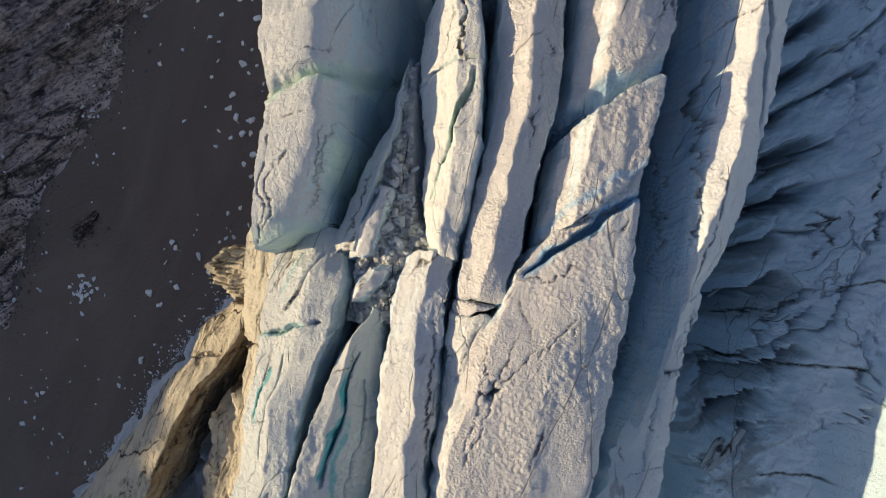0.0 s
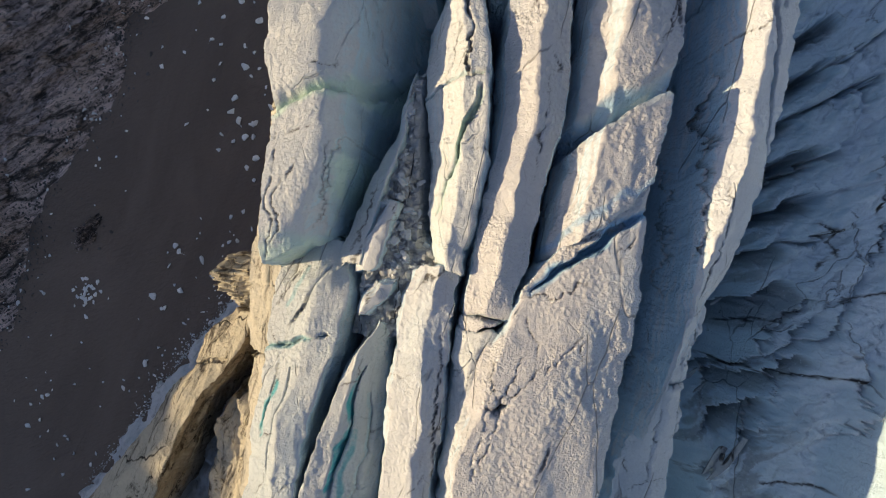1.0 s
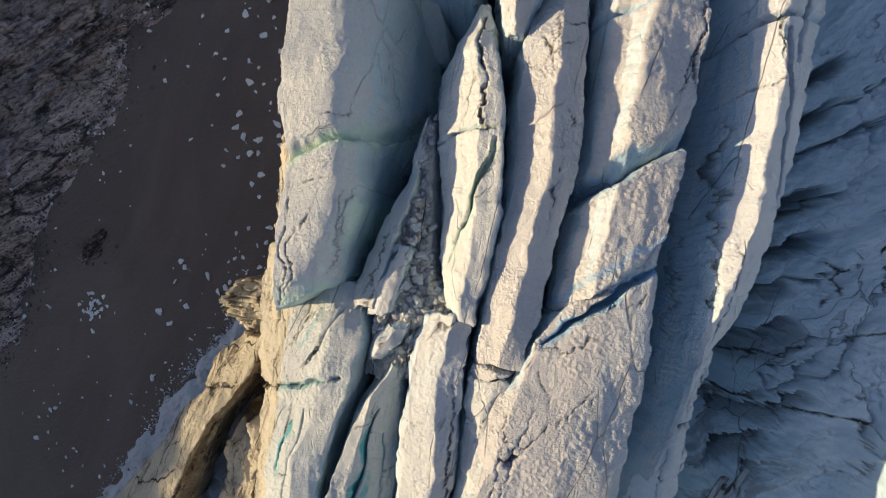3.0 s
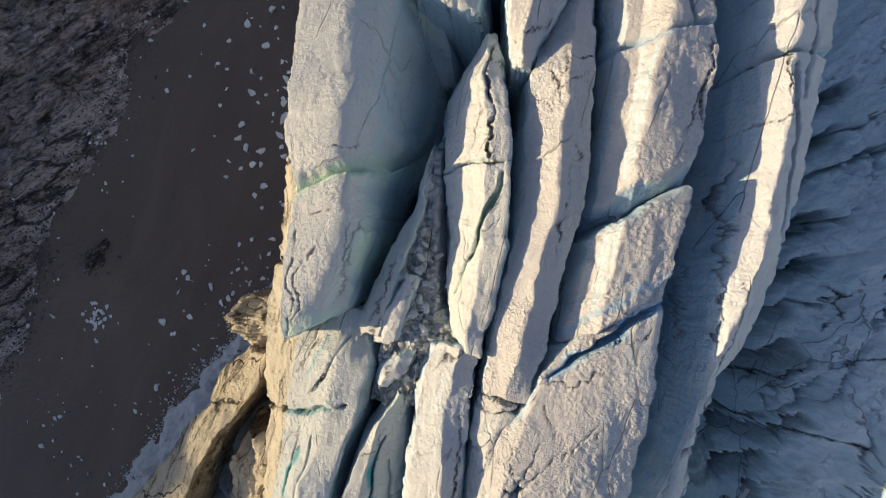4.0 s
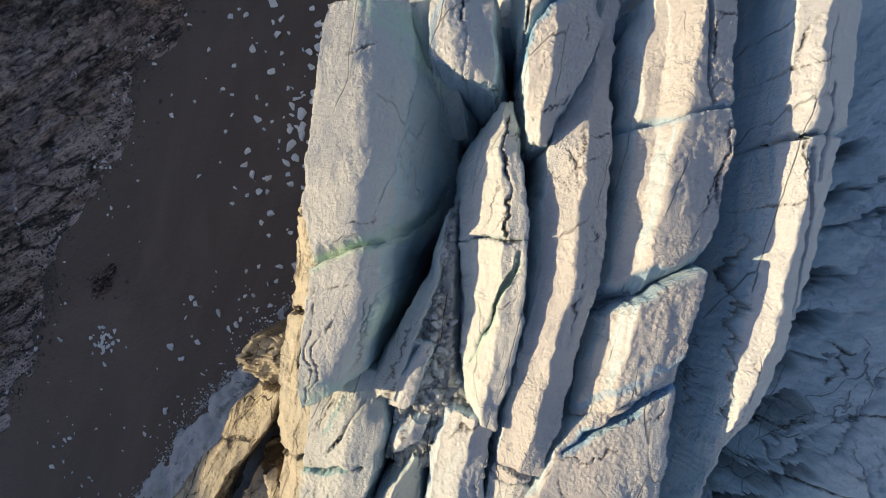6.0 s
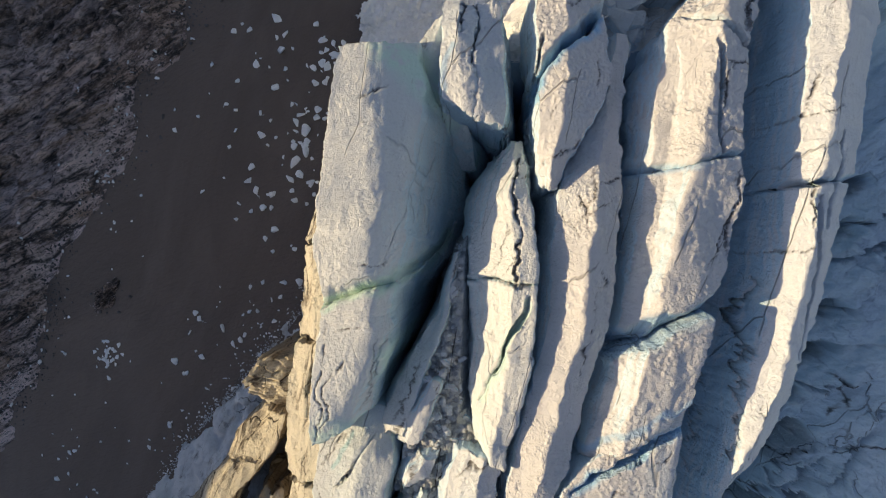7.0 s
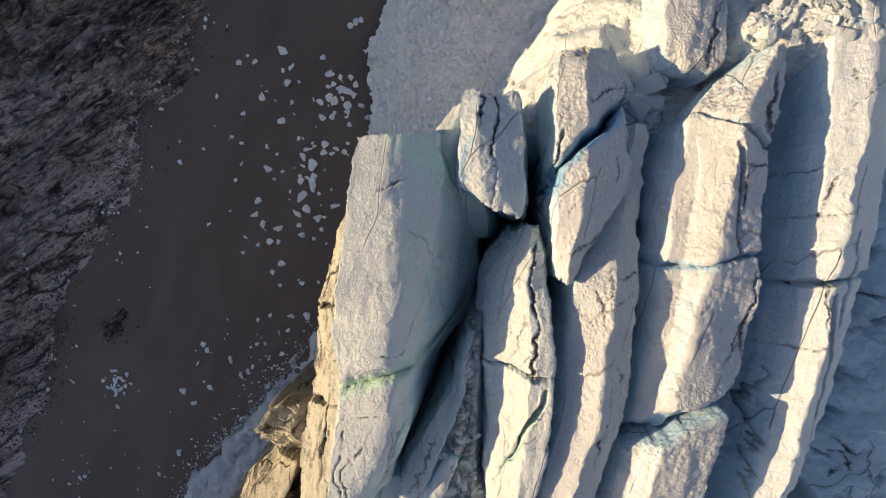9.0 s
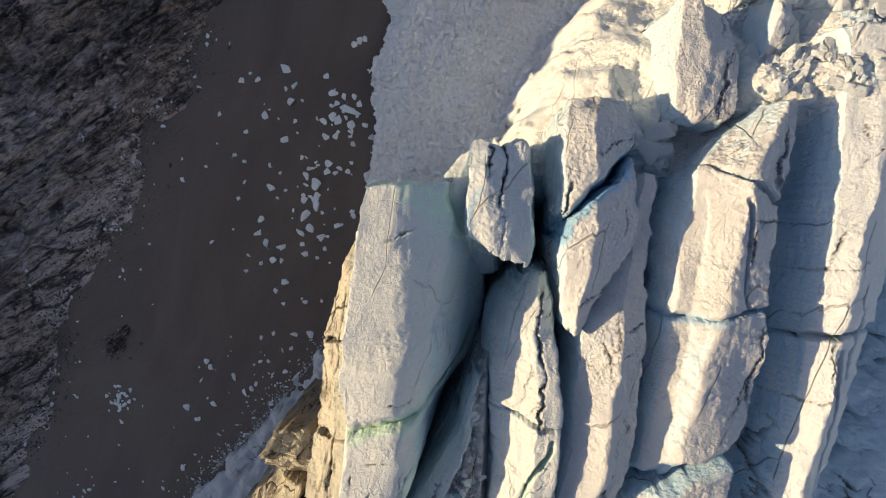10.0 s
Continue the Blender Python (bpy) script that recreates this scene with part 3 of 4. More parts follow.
    sink, block, soil = np.zeros_like(z), np.zeros(z.shape, int), np.zeros_like(z)
    for cx0, cy0, cx1, cy1, half, deep, parts in alls:
        dx, dy = cx1 - cx0, cy1 - cy0
        px, py = (x + wig_x - cx0, y + wig_y - cy0) if parts in (0, 3) else (x + bend_x - cx0, y + bend_y - cy0)
        s = np.clip((px * dx + py * dy) / (dx * dx + dy * dy), 0, 1)
        d = np.hypot(px - s * dx, py - s * dy)
        half = min(half, 0.10) if parts == 0 else half
        taper = 1.0 if parts in (1, 3) else 0.35 + 0.65 * np.sin(np.pi * np.clip(s, 0, 1))
        wide = 0.75 * half * (0.6 + 0.4 * taper) * (1 + (0.35 if parts == 0 else 0.15) * fbm(x / 1.6, y / 1.6, 2, 2, seed + 35))
        if parts == 0:
            cut = 0.35 * (1 - ease(d, 0.5 * wide, wide + 0.03))
        elif parts == 1:
            beyond = (dx * py - dy * px) * (1 if dx > 0 else -1) > 0
            cut = np.where(beyond, np.clip(1 - d / (2.6 * wide + 0.12), 0, 1) ** 1.3, 1 - ease(d, 0.0, 0.16 + 0.12 * wide))
        else:
            cut = 1 - ease(d, 0.4 * wide, wide + 0.08)
        sink = np.maximum(sink, deep * taper * cut)
        soil = np.maximum(soil, (1.0 if parts in (0, 3) else 0.12) * taper * (1 - ease(d, 0.3 * wide, wide + (0.12 if parts == 3 else 0.06 if parts == 0 else 0.09))))
        if parts == 1:
            block = block + (px * dy - py * dx < 0 if dx > 0 else px * dy - py * dx > 0)
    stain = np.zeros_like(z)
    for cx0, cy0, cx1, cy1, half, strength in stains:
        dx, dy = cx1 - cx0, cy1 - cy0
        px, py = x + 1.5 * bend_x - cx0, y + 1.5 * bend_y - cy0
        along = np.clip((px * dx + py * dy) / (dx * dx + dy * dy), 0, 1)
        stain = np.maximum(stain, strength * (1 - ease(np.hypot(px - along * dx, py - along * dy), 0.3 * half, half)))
    z = np.where(z > foot + 4, np.maximum(z - sink * np.clip((z - foot - 4) / 12, 0, 1), foot + 3), z)
    # relief along the normals: flat facets with folds, long thin flakes, pits on what faces up
    p = np.stack([x, y, z], -1)
    du, dv = np.gradient(p, axis=0), np.gradient(p, axis=1)
    nrm = np.cross(dv, du)
    size = np.linalg.norm(nrm, axis=-1, keepdims=True)
    nrm = np.where(size > 1e-9, nrm / np.maximum(size, 1e-9), 0)
    nrm = np.where(nrm[..., 2:3] < -0.2, -nrm, nrm)
    flat = ease(nrm[..., 2], 0.45, 0.85)
    soil = soil * (0.5 + 0.5 * flat)
    turned = y + 0.45 * run
    lift = facet * (0.80 * crease(turned / 7.5 + 0.5 * wig_x, run / 3.2 + 0.15 * turned + 0.3 * wig_y, seed + 41) + 0.16 * crease(turned / 3.0 + 0.5 * wig_y, run / 1.3 - 0.2 * turned + 0.5 * wig_x, seed + 42)
                    + 0.035 * crease(turned / 1.0, run / 0.6 + 0.5 * turned, seed + 43))
    flakes = 1.9 * fbm(y / 17.0, run / 3.0 + 0.03 * y + 0.2 * wig_x, seed, 3, seed + 44, 0.6)
    lift = lift + 0.30 * facet * terraces(flakes, 0.10) * (1 - 0.6 * flat)
    near, second = cells((x + 0.25 * y) / 0.62 + 0.7 * wig_x, y / 0.74 + 0.7 * wig_y, seed + 45)
    patch = ease(fbm(x / 5, y / 6, 0, 3, seed + 47), -0.25, 0.45)
    lift = lift + cups * 1.0 * flat * patch * (np.minimum(near, 0.62) ** 2 - 0.2) + 0.025 * fbm(x / 0.9, y / 1.6, z / 1.3, 4, seed + 48, 0.6)
    p = p + nrm * lift[..., None]
    # the thing and its blocks
    cx, cy = float(0.5 * (np.mean(xl) + np.mean(xr))), 0.5 * (y0 + y1)
    thing = tagged(new(name), label, "serac", group="seracs of the glacier front")
    thing.location = (cx, cy, foot)
    p = p - np.array((cx, cy, foot))
    ids = block[:-1, :-1]
    column = np.repeat(np.arange(ids.shape[1])[None], ids.shape[0], 0)
    for b in np.unique(ids):
        for piece, of in (("flank", column < first), ("crest", (column >= first) & (column < last)), ("flank", column >= last)):
            if np.any((ids == b) & of):
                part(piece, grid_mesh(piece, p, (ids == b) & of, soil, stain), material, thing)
    return thing


def tapered(left_foot, sections, right_foot):
    """Sections of (y, left x, left z, right x, right z) with feet at fixed offsets (dx, z)."""
    return [(y, xl - left_foot[0], left_foot[1], xl, zl, xr, zr, xr + right_foot[0], right_foot[1]) for y, xl, zl, xr, zr in sections]


serac("broad pale ice slab split by a green crack on the cliff",
      [(47.6, -26, 31, -23.3, 48.5, -15.3, 45.8, -13.5, 33), (43, -26.6, 31, -23.7, 49, -14.2, 45.7, -11.5, 33), (40, -27.2, 30, -24, 49, -15, 45.9, -10.6, 31),
       (31.5, -28.4, 29, -24.8, 49, -15.8, 46, -10.8, 29), (26, -28.6, 29, -25, 49, -16.4, 46.1, -11.8, 29), (21, -28.4, 29, -24.3, 48.7, -17.2, 46.5, -15.4, 30),
       (14.5, -28.6, 28, -24.8, 49, -17.4, 46.4, -17.0, 28), (9.5, -28.6, 28, -25.4, 48.6, -19.4, 45.2, -19.2, 28), (6.6, -28, 28, -25.3, 47.8, -19.8, 43.8, -19.6, 30)],
      [(-25.5, 20.0, -17.5, 22.6, 0.8, 1.9, 1), (-17.5, 22.6, -12.0, 29.5, 0.5, 3, 2), (-19.4, 11.5, -16.6, 18.5, 0.16, 1.0, 0), (-22.6, 13.5, -21.6, 15.2, 0.25, 0.6, 0),
       (-24.6, 5.5, -23.9, 18.0, 0.14, 0.8, 0), (-24.1, 6.5, -23.2, 13.0, 0.1, 0.5, 0), (-20.4, 8.5, -17.9, 17.0, 0.1, 0.6, 0)],
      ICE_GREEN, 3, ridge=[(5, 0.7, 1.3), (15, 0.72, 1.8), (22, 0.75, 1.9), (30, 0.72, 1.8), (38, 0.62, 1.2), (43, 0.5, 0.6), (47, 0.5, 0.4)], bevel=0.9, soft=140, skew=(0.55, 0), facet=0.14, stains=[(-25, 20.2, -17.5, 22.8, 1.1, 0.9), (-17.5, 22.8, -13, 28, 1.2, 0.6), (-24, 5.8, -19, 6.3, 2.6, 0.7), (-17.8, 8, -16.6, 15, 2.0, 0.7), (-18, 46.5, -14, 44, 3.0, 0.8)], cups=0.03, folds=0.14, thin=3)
serac("greenish-white leaning ice wall streaked with silt",
      [(7.5, -28.5, 24, -25.8, 40, -18.2, 41, -16.0, 36), (2.5, -29, 22, -26.6, 42, -17.0, 43.6, -16.2, 34), (-5, -29.5, 22, -27.2, 42.6, -18.6, 44.2, -18.0, 33),
       (-11, -29.8, 22, -27.4, 43.4, -20.9, 44.6, -20.4, 32), (-17, -30.4, 22, -28.1, 43.6, -21.7, 44.8, -21.2, 31), (-22, -31, 22, -28.6, 43.6, -22.4, 44.9, -21.9, 31),
       (-48, -34, 22, -31.5, 43, -24.2, 45, -23.6, 31)],
      [(-27.5, -4.6, -19.5, -3.2, 0.25, 1.2, 1), (-25.2, -17, -23.2, -6.5, 0.18, 1.2, 2), (-24.2, -2, -19.5, 4.5, 0.12, 0.7, 2), (-26.8, -1, -23, 5, 0.1, 0.6, 0),
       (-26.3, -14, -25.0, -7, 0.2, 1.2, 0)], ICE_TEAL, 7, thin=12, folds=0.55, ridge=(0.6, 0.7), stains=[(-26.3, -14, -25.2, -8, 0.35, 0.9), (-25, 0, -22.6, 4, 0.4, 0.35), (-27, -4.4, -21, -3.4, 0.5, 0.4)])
serac("blue ice fin with a bright worn edge and teal crack",
      tapered((1.0, 39), [(-1.4, -13.8, 43.2, -12.6, 42.6), (-7.2, -17.4, 44.6, -13.4, 41.4), (-13, -19.4, 45.6, -13.6, 40.6), (-20.5, -21.4, 46.2, -14.2, 40.4), (-48, -26, 46.6, -18, 40)], (0.9, 30)),
      [(-18.3, -20, -15.2, -6.0, 0.22, 1.6, 2), (-16.6, -22, -14.4, -9, 0.3, 1.2, 2)], ICE_TEAL, 11, thin=5, folds=0.4, ridge=(0.3, 0.9), bevel=0.6, stains=[(-18.1, -19, -15.6, -7, 0.26, 1.0), (-17.4, -22, -16.4, -13, 0.3, 0.7)])
serac("cream sunlit ice rib with flaked crest",
      tapered((0.9, 38), [(4.7, -9.7, 45.5, -5, 46), (-1.2, -11, 46, -5.8, 46.3), (-6.8, -11.2, 47, -6.2, 46.5), (-12.3, -11.9, 46.8, -6.4, 46), (-19.5, -12.6, 46.5, -7.1, 46), (-48, -17, 46, -11.5, 46)], (0.7, 33)),
      [(-7.0, -18, -6.4, -2, 0.18, 0.9, 0), (-12.4, -6.8, -9.6, -5.6, 0.12, 0.6, 0)], ICE, 13, thin=8, ridge=(0.62, 1.1), bevel=1.2)
serac("long narrow ice rib with dark lengthwise split",
      [(4.6, -8.8, 38, -7.3, 46.0, -4.8, 46.8, -4.3, 38), (9.7, -9.6, 36, -7.6, 46.0, -3.4, 47.4, -2.9, 38), (15.4, -10.3, 35, -7.0, 46, -2.6, 47.8, -2.2, 37),
       (21, -10.8, 35, -7.4, 46, -2.4, 48.2, -2, 37), (26.4, -10.8, 35, -8.0, 46, -2.5, 47.8, -2, 36), (32, -10.4, 34, -7.6, 45, -3.0, 46.2, -2.5, 36),
       (35.4, -9.0, 35, -6.8, 43.6, -3.4, 44.0, -2.9, 36), (38.2, -6.6, 36, -5.4, 41.6, -3.9, 41.5, -3.4, 36)],
      [(-10, 23.2, -2.0, 23.6, 0.14, 1.4, 1), (-4.1, 23.6, -4.7, 36.8, 0.17, 0.8, 3), (-7.4, 10.2, -3.1, 22.5, 0.30, 1.8, 2)], ICE_GREEN, 17, thin=6, ridge=(0.55, 0.8), bevel=2.0, skew=(-0.25, 0), stains=[(-7.2, 10.5, -3.3, 22.2, 0.5, 0.6)])
serac("high rounded white ice ridge with pitted crest",
      tapered((1.7, 34), [(-0.9, -4.5, 47, 0.2, 47.0), (2, -3.9, 47.8, 0.6, 47.4), (7.2, -3.2, 48, 2, 47.2), (12.5, -2.1, 48.2, 3.1, 47.0), (18, -1.3, 48.3, 4.6, 46.6), (26.5, -0.5, 47.6, 5.6, 46.2),
                          (33, 0, 47.6, 5.9, 46.2), (36.5, 1.0, 45.0, 6.1, 44.6), (44.4, 2.6, 43.4, 6.2, 43.6), (50, 4.2, 42.4, 6.4, 42.6)], (0.8, 37)),
      [(-5, -0.2, 0.8, 0.2, 0.2, 1.6, 1), (1.9, 13.5, 3.6, 23, 0.1, 0.5, 0), (-0.4, 31.5, 1.6, 28.6, 0.2, 1.0, 0), (1.2, 32.6, 3.0, 30.4, 0.2, 0.9, 0)], ICE_ROUGH, 19, thin=7, bevel=1.9, ridge=[(-1, 0.5, 0.5), (18, 0.48, 0.6), (25, 0.5, 1.2), (33, 0.5, 1.2), (36.5, 0.5, 0.4), (50, 0.5, 0.2)], skew=(0.3, 0), cups=0.12)
serac("white ice block broken across by a blue crack",
      tapered((0.6, 37), [(33.2, -2.1, 45.6, -0.6, 45.6), (38.6, -2.6, 47, 1.7, 45.6), (44.3, -2.8, 47.4, 4.4, 45.2), (49.6, -3.5, 46.8, 3.5, 45), (55, -3.4, 45.6, 3.5, 44), (57, -2.6, 43, 2.8, 42.4)], (0.8, 35)),
      [(-3.6, 43.0, 4.6, 52.4, 0.55, 5, 1), (-2.4, 35.4, 2.0, 38.2, 0.16, 0.9, 0), (-2.9, 43.4, -2.5, 48, 0.3, 2.5, 2)], ICE_ROUGH, 23, thin=6, ridge=(0.42, 0.9), bevel=0.7, stains=[(-3.6, 43, 4.6, 52.4, 1.0, 0.9)])
serac("broad pitted ice ridge cut into blocks by blue crevasses",
      [(57, 15.4, 38, 16.1, 44.8, 17.6, 44.8, 18.4, 37), (53.3, 11.6, 39, 12.6, 45.6, 18.1, 45, 18.9, 37), (50.2, 9.4, 40, 10.6, 46.6, 17.1, 45.8, 17.8, 37), (45, 7.6, 40, 10.8, 47, 16.7, 46.2, 17.4, 37),
       (39.5, 7.4, 41, 10.6, 47.2, 16.5, 46.4, 17.2, 37), (34, 7.0, 41, 9.8, 48, 16.4, 46.8, 17, 37), (28, 6.2, 41, 9.2, 48.2, 15.8, 47, 16.3, 37), (21.7, 5.3, 41, 8, 48.6, 14.4, 47.4, 14.9, 37),
       (15.5, 4.2, 41.5, 6.8, 49, 13.3, 47.8, 13.8, 36), (9.6, 2.6, 41.5, 4.6, 48.6, 12.6, 47.8, 13.1, 36)],
      [(4.4, 16.0, 15.6, 22.3, 1.15, 4.2, 1), (5, 34.6, 17, 36.6, 0.35, 1.5, 1), (9.5, 51.6, 17.5, 46.8, 0.22, 1.2, 1), (14.5, 36.5, 13.5, 47.5, 0.3, 1.2, 2), (15.6, 27, 16.0, 35, 0.18, 0.9, 0),
       (16.2, 48.2, 17.0, 54.5, 0.12, 0.8, 0)],
      ICE_ROUGH, 29, thin=6, bevel=2.2, ridge=[(9, 0.2, 0.0), (34, 0.22, 0.1), (38, 0.34, 0.5), (52, 0.42, 0.8), (57, 0.5, 0.4)], folds=0.28, stains=[(5.0, 17.4, 15.6, 22.9, 1.5, 0.55), (2.8, 6.2, 12.8, 13.4, 0.5, 0.5), (5, 34.6, 17, 36.6, 0.6, 0.4)], cups=0.16, skew=(0.78, 0.3))
serac("greenish ice rib below the split crest",
      tapered((0.8, 36), [(-1.5, -5.0, 46, 0.2, 46.6), (-4, -5.2, 46.2, -1.2, 47), (-10, -6.0, 45.6, -3, 47), (-20, -6.9, 45.4, -5, 46.6), (-48, -11.4, 45, -9.4, 46)], (0.6, 36)),
      [(-3.9, -14, -2.6, -3, 0.16, 1.4, 2)], ICE_GREEN, 97, thin=5, ridge=(0.5, 0.4))
serac("wide pitted pale ice block with a dark crater",
      [(9.3, 2.2, 42, 3.8, 47.0, 12.6, 47.4, 13.1, 36), (5.5, 0.9, 42, 2.0, 47.8, 12.2, 47.4, 13.0, 36), (2.1, 0.0, 42, 0.9, 48.2, 11.7, 47.5, 12.4, 36), (-0.6, -0.8, 42, 0.0, 48.5, 11.3, 47.4, 12.1, 36), (-2.2, -5.0, 43.5, -0.4, 48.9, 11, 47.2, 11.8, 36),
       (-8, -6.0, 43, -2.2, 48.8, 10.2, 46.9, 11, 35), (-13, -6.4, 42.5, -4.2, 48.3, 9.4, 46.3, 10.2, 34), (-17, -6.5, 41, -4.9, 48, 8.5, 45.8, 9.3, 33), (-48, -11, 41, -9, 48, 4, 45, 5, 33)],
      [(1.4, 2.0, 7.0, 3.4, 0.14, 0.6, 0), (-1.5, -8.7, 0.4, -7.9, 0.42, 1.1, 3), (-0.8, -9.4, -0.3, -7.2, 0.32, 0.9, 3), (-0.4, -8.0, 3.2, -4.6, 0.1, 0.5, 0), (-0.6, -8.4, -1.9, -4.6, 0.1, 0.6, 0), (-0.6, -8.6, -2.4, -14.5, 0.1, 0.6, 0), (-0.4, -8.2, 1.4, -3.2, 0.1, 0.5, 0), (-3.0, -15, -1.4, -4, 0.25, 1.4, 0),
       (2.6, -3.5, 1.6, 0.4, 0.2, 0.5, 0), (1.8, 2.6, 12.6, 10.6, 0.5, 2.4, 2)],
      ICE_ROUGH, 31, thin=10, cups=0.2, folds=0.2, ridge=(0.5, 0.4), soft=30, facet=0.16, stains=[(1.8, 2.6, 12.6, 10.6, 0.65, 0.9)], skew=(0.0, 0.78))
serac("tilted ice ridge with a sunlit crest and blue shaded flank",
      [(64, 19.6, 30, 21.0, 41, 22.2, 44.6, 26.4, 44.6, 30.6, 41), (50, 19.5, 30, 21.8, 40.5, 22.9, 44.8, 25.8, 45.4, 30.6, 42), (35, 18.4, 30, 20.8, 40, 21.9, 44.5, 23.8, 45.8, 29.0, 42.2),
       (24.5, 16.8, 28, 20.0, 41.0, 21.2, 45, 23.1, 46.2, 26.4, 43.2), (13, 15.2, 28, 17.5, 41.6, 18.6, 45.7, 20.5, 46.6, 23.6, 43.4), (6, 14.4, 28, 16.8, 40.2, 17.8, 45.3, 18.4, 45.6, 21.4, 42.6), (1.5, 13.9, 28, 16.3, 39.0, 17.4, 43.2, 17.9, 43.4, 20.5, 39),
       (-7, 12.9, 28, 15.0, 36.8, 16.0, 41.2, 16.4, 41.2, 17.6, 37), (-13.5, 11.6, 30, 13.4, 36, 14.3, 38.2, 14.6, 38.2, 15.4, 35)],
      [(20.5, 40.6, 26, 41.6, 0.1, 0.8, 0), (18, 33.4, 29, 35, 0.3, 1.8, 1), (19.5, 27.2, 23.5, 28.2, 0.1, 0.7, 0), (17.4, 6.5, 20.2, 25, 0.14, 1.2, 3), (23.6, 14, 24.6, 33, 0.3, 1.6, 2), (25.4, 30, 26.6, 40, 0.35, 1.8, 2), (18.0, -2, 20.0, 13, 0.2, 1.4, 0),
       (16.0, 2, 17.6, 19, 0.14, 1.6, 0), (14.0, -9, 15.0, -1, 0.14, 1.4, 0)],
      ICE_PALE, 37, thin=7, cups=0.05, foot=10, ridge=(0.88, 0.2), bevel=0.2, facet=0.24)
serac("low shaded flaking ice rib at the foot of the ridge",
      tapered((1.0, 30), [(7.5, 20.6, 40.0, 21.8, 39), (0, 17.6, 38.6, 21.0, 37.2), (-6, 16.2, 37.8, 20.2, 36.4), (-14, 13.2, 37.0, 18.6, 36.0), (-18.5, 12.0, 36.6, 17.8, 35.6), (-48, 4.4, 36, 12, 35)], (0.8, 26)),
      [(14.5, -8.6, 21.6, -7.4, 0.3, 1.6, 1), (19.6, -6, 21.2, 6, 0.3, 1.2, 0), (18.6, -14, 19.4, -1, 0.3, 1.2, 0), (15.4, -19, 17.2, -10, 0.3, 1.0, 0)], ICE_PALE, 41, thin=10, foot=10, chips=0.5, folds=0.4, ridge=(0.7, 0.2))
serac("upright ice tower with black silt seam",
      tapered((0.4, 36), [(41.4, -12.5, 45.8, -6.4, 44.6), (42.5, -12.7, 46.5, -6.1, 44.8), (49.3, -12.9, 47.0, -6.9, 45.4), (51.6, -12.9, 46.6, -7.1, 45.4), (52.4, -12.6, 46.0, -7.5, 45.0)], (1.6, 34)),
      [(-8.9, 40.0, -9.7, 53.4, 0.17, 0.9, 3), (-11.2, 48.5, -11.0, 51.6, 0.12, 0.6, 3)], ICE, 47, thin=0, step=0.1, foot=20, chips=0.2, folds=0.3, ridge=(0.3, 0.4), skew=(-0.35, 0.1), stains=[(-12.2, 43, -11.6, 47, 0.5, 0.5)])
serac("mint ice saddle joining the slab and the tower",
      [(37, -17.2, 28, -15.8, 34, -9.6, 31, -8.6, 26), (40, -17.2, 30, -15.8, 39, -9.8, 36.5, -8.6, 28), (44, -17, 32, -15.6, 43, -11.8, 41.5, -10.8, 34), (48, -17, 34, -15.8, 45, -11.8, 43.8, -10.9, 34),
       (51, -15, 36, -13.6, 44.6, -11.9, 44, -11.2, 36)], (), ICE_GREEN, 49, thin=3, foot=20, chips=0.15, folds=0.2, ridge=(0.4, 0.1), facet=0.15, cups=0.03, stains=[(-16, 47, -13, 42, 2.5, 0.6)])
serac("squared ice block fallen among crushed ice",
      tapered((0.5, 36), [(55.4, 8.2, 43, 12.2, 43), (56.4, 7.4, 44, 13.3, 43.4), (62, 7.2, 44.4, 13.3, 43.2), (66.4, 7.4, 43.4, 11.6, 42.4)], (0.7, 35)),
      [(11.6, 54, 12.2, 62, 0.15, 0.9, 0)], ICE_ROUGH, 53, thin=3, foot=22, chips=0.25, skew=(0.0, -0.4))
serac("sharp ice horn above crushed ice",
      tapered((0.9, 32), [(60.5, 17.2, 40, 19.4, 39.6), (63, 16.4, 42.6, 20.6, 40.5), (66, 16.8, 43, 19.6, 41), (68, 17.2, 41.6, 18.6, 40)], (0.8, 35)), (), ICE, 59, thin=2, foot=22)
serac("tall white ice block with flat sunlit top",
      tapered((0.8, 33), [(63.5, 24.6, 42, 33, 41), (70, 24, 42.5, 34, 41.5), (84, 24, 42, 34, 41)], (0.8, 33)), [(26.5, 63, 27, 72, 0.2, 1, 0)], ICE, 61, thin=5, foot=20)
# silty ice at the cliff foot
serac("tan silt-covered ice arch sweeping to the water",
      [(-3.5, -48, 10, -45.5, 20, -40, 23.5, -41, 12), (-7.5, -52, 8, -50, 21, -41, 24, -43, 9), (-13, -54, 8, -52, 22, -44.8, 24, -47.5, 8), (-18.6, -58.5, 8, -56.5, 23, -49.2, 25, -52, 7),
       (-24.6, -62, 7, -60, 23.5, -52, 25, -55, 6), (-36, -72.5, 6, -70, 22, -56, 24, -59, 6), (-62, -97, 5, -94, 20, -76, 22, -79, 6)],
      [(-52, -12.5, -44, -11, 0.2, 0.7, 1)], ICE_TAN, 67, thin=10, foot=1.0, folds=0.6, step=0.22, facet=0.6, bevel=1.2)


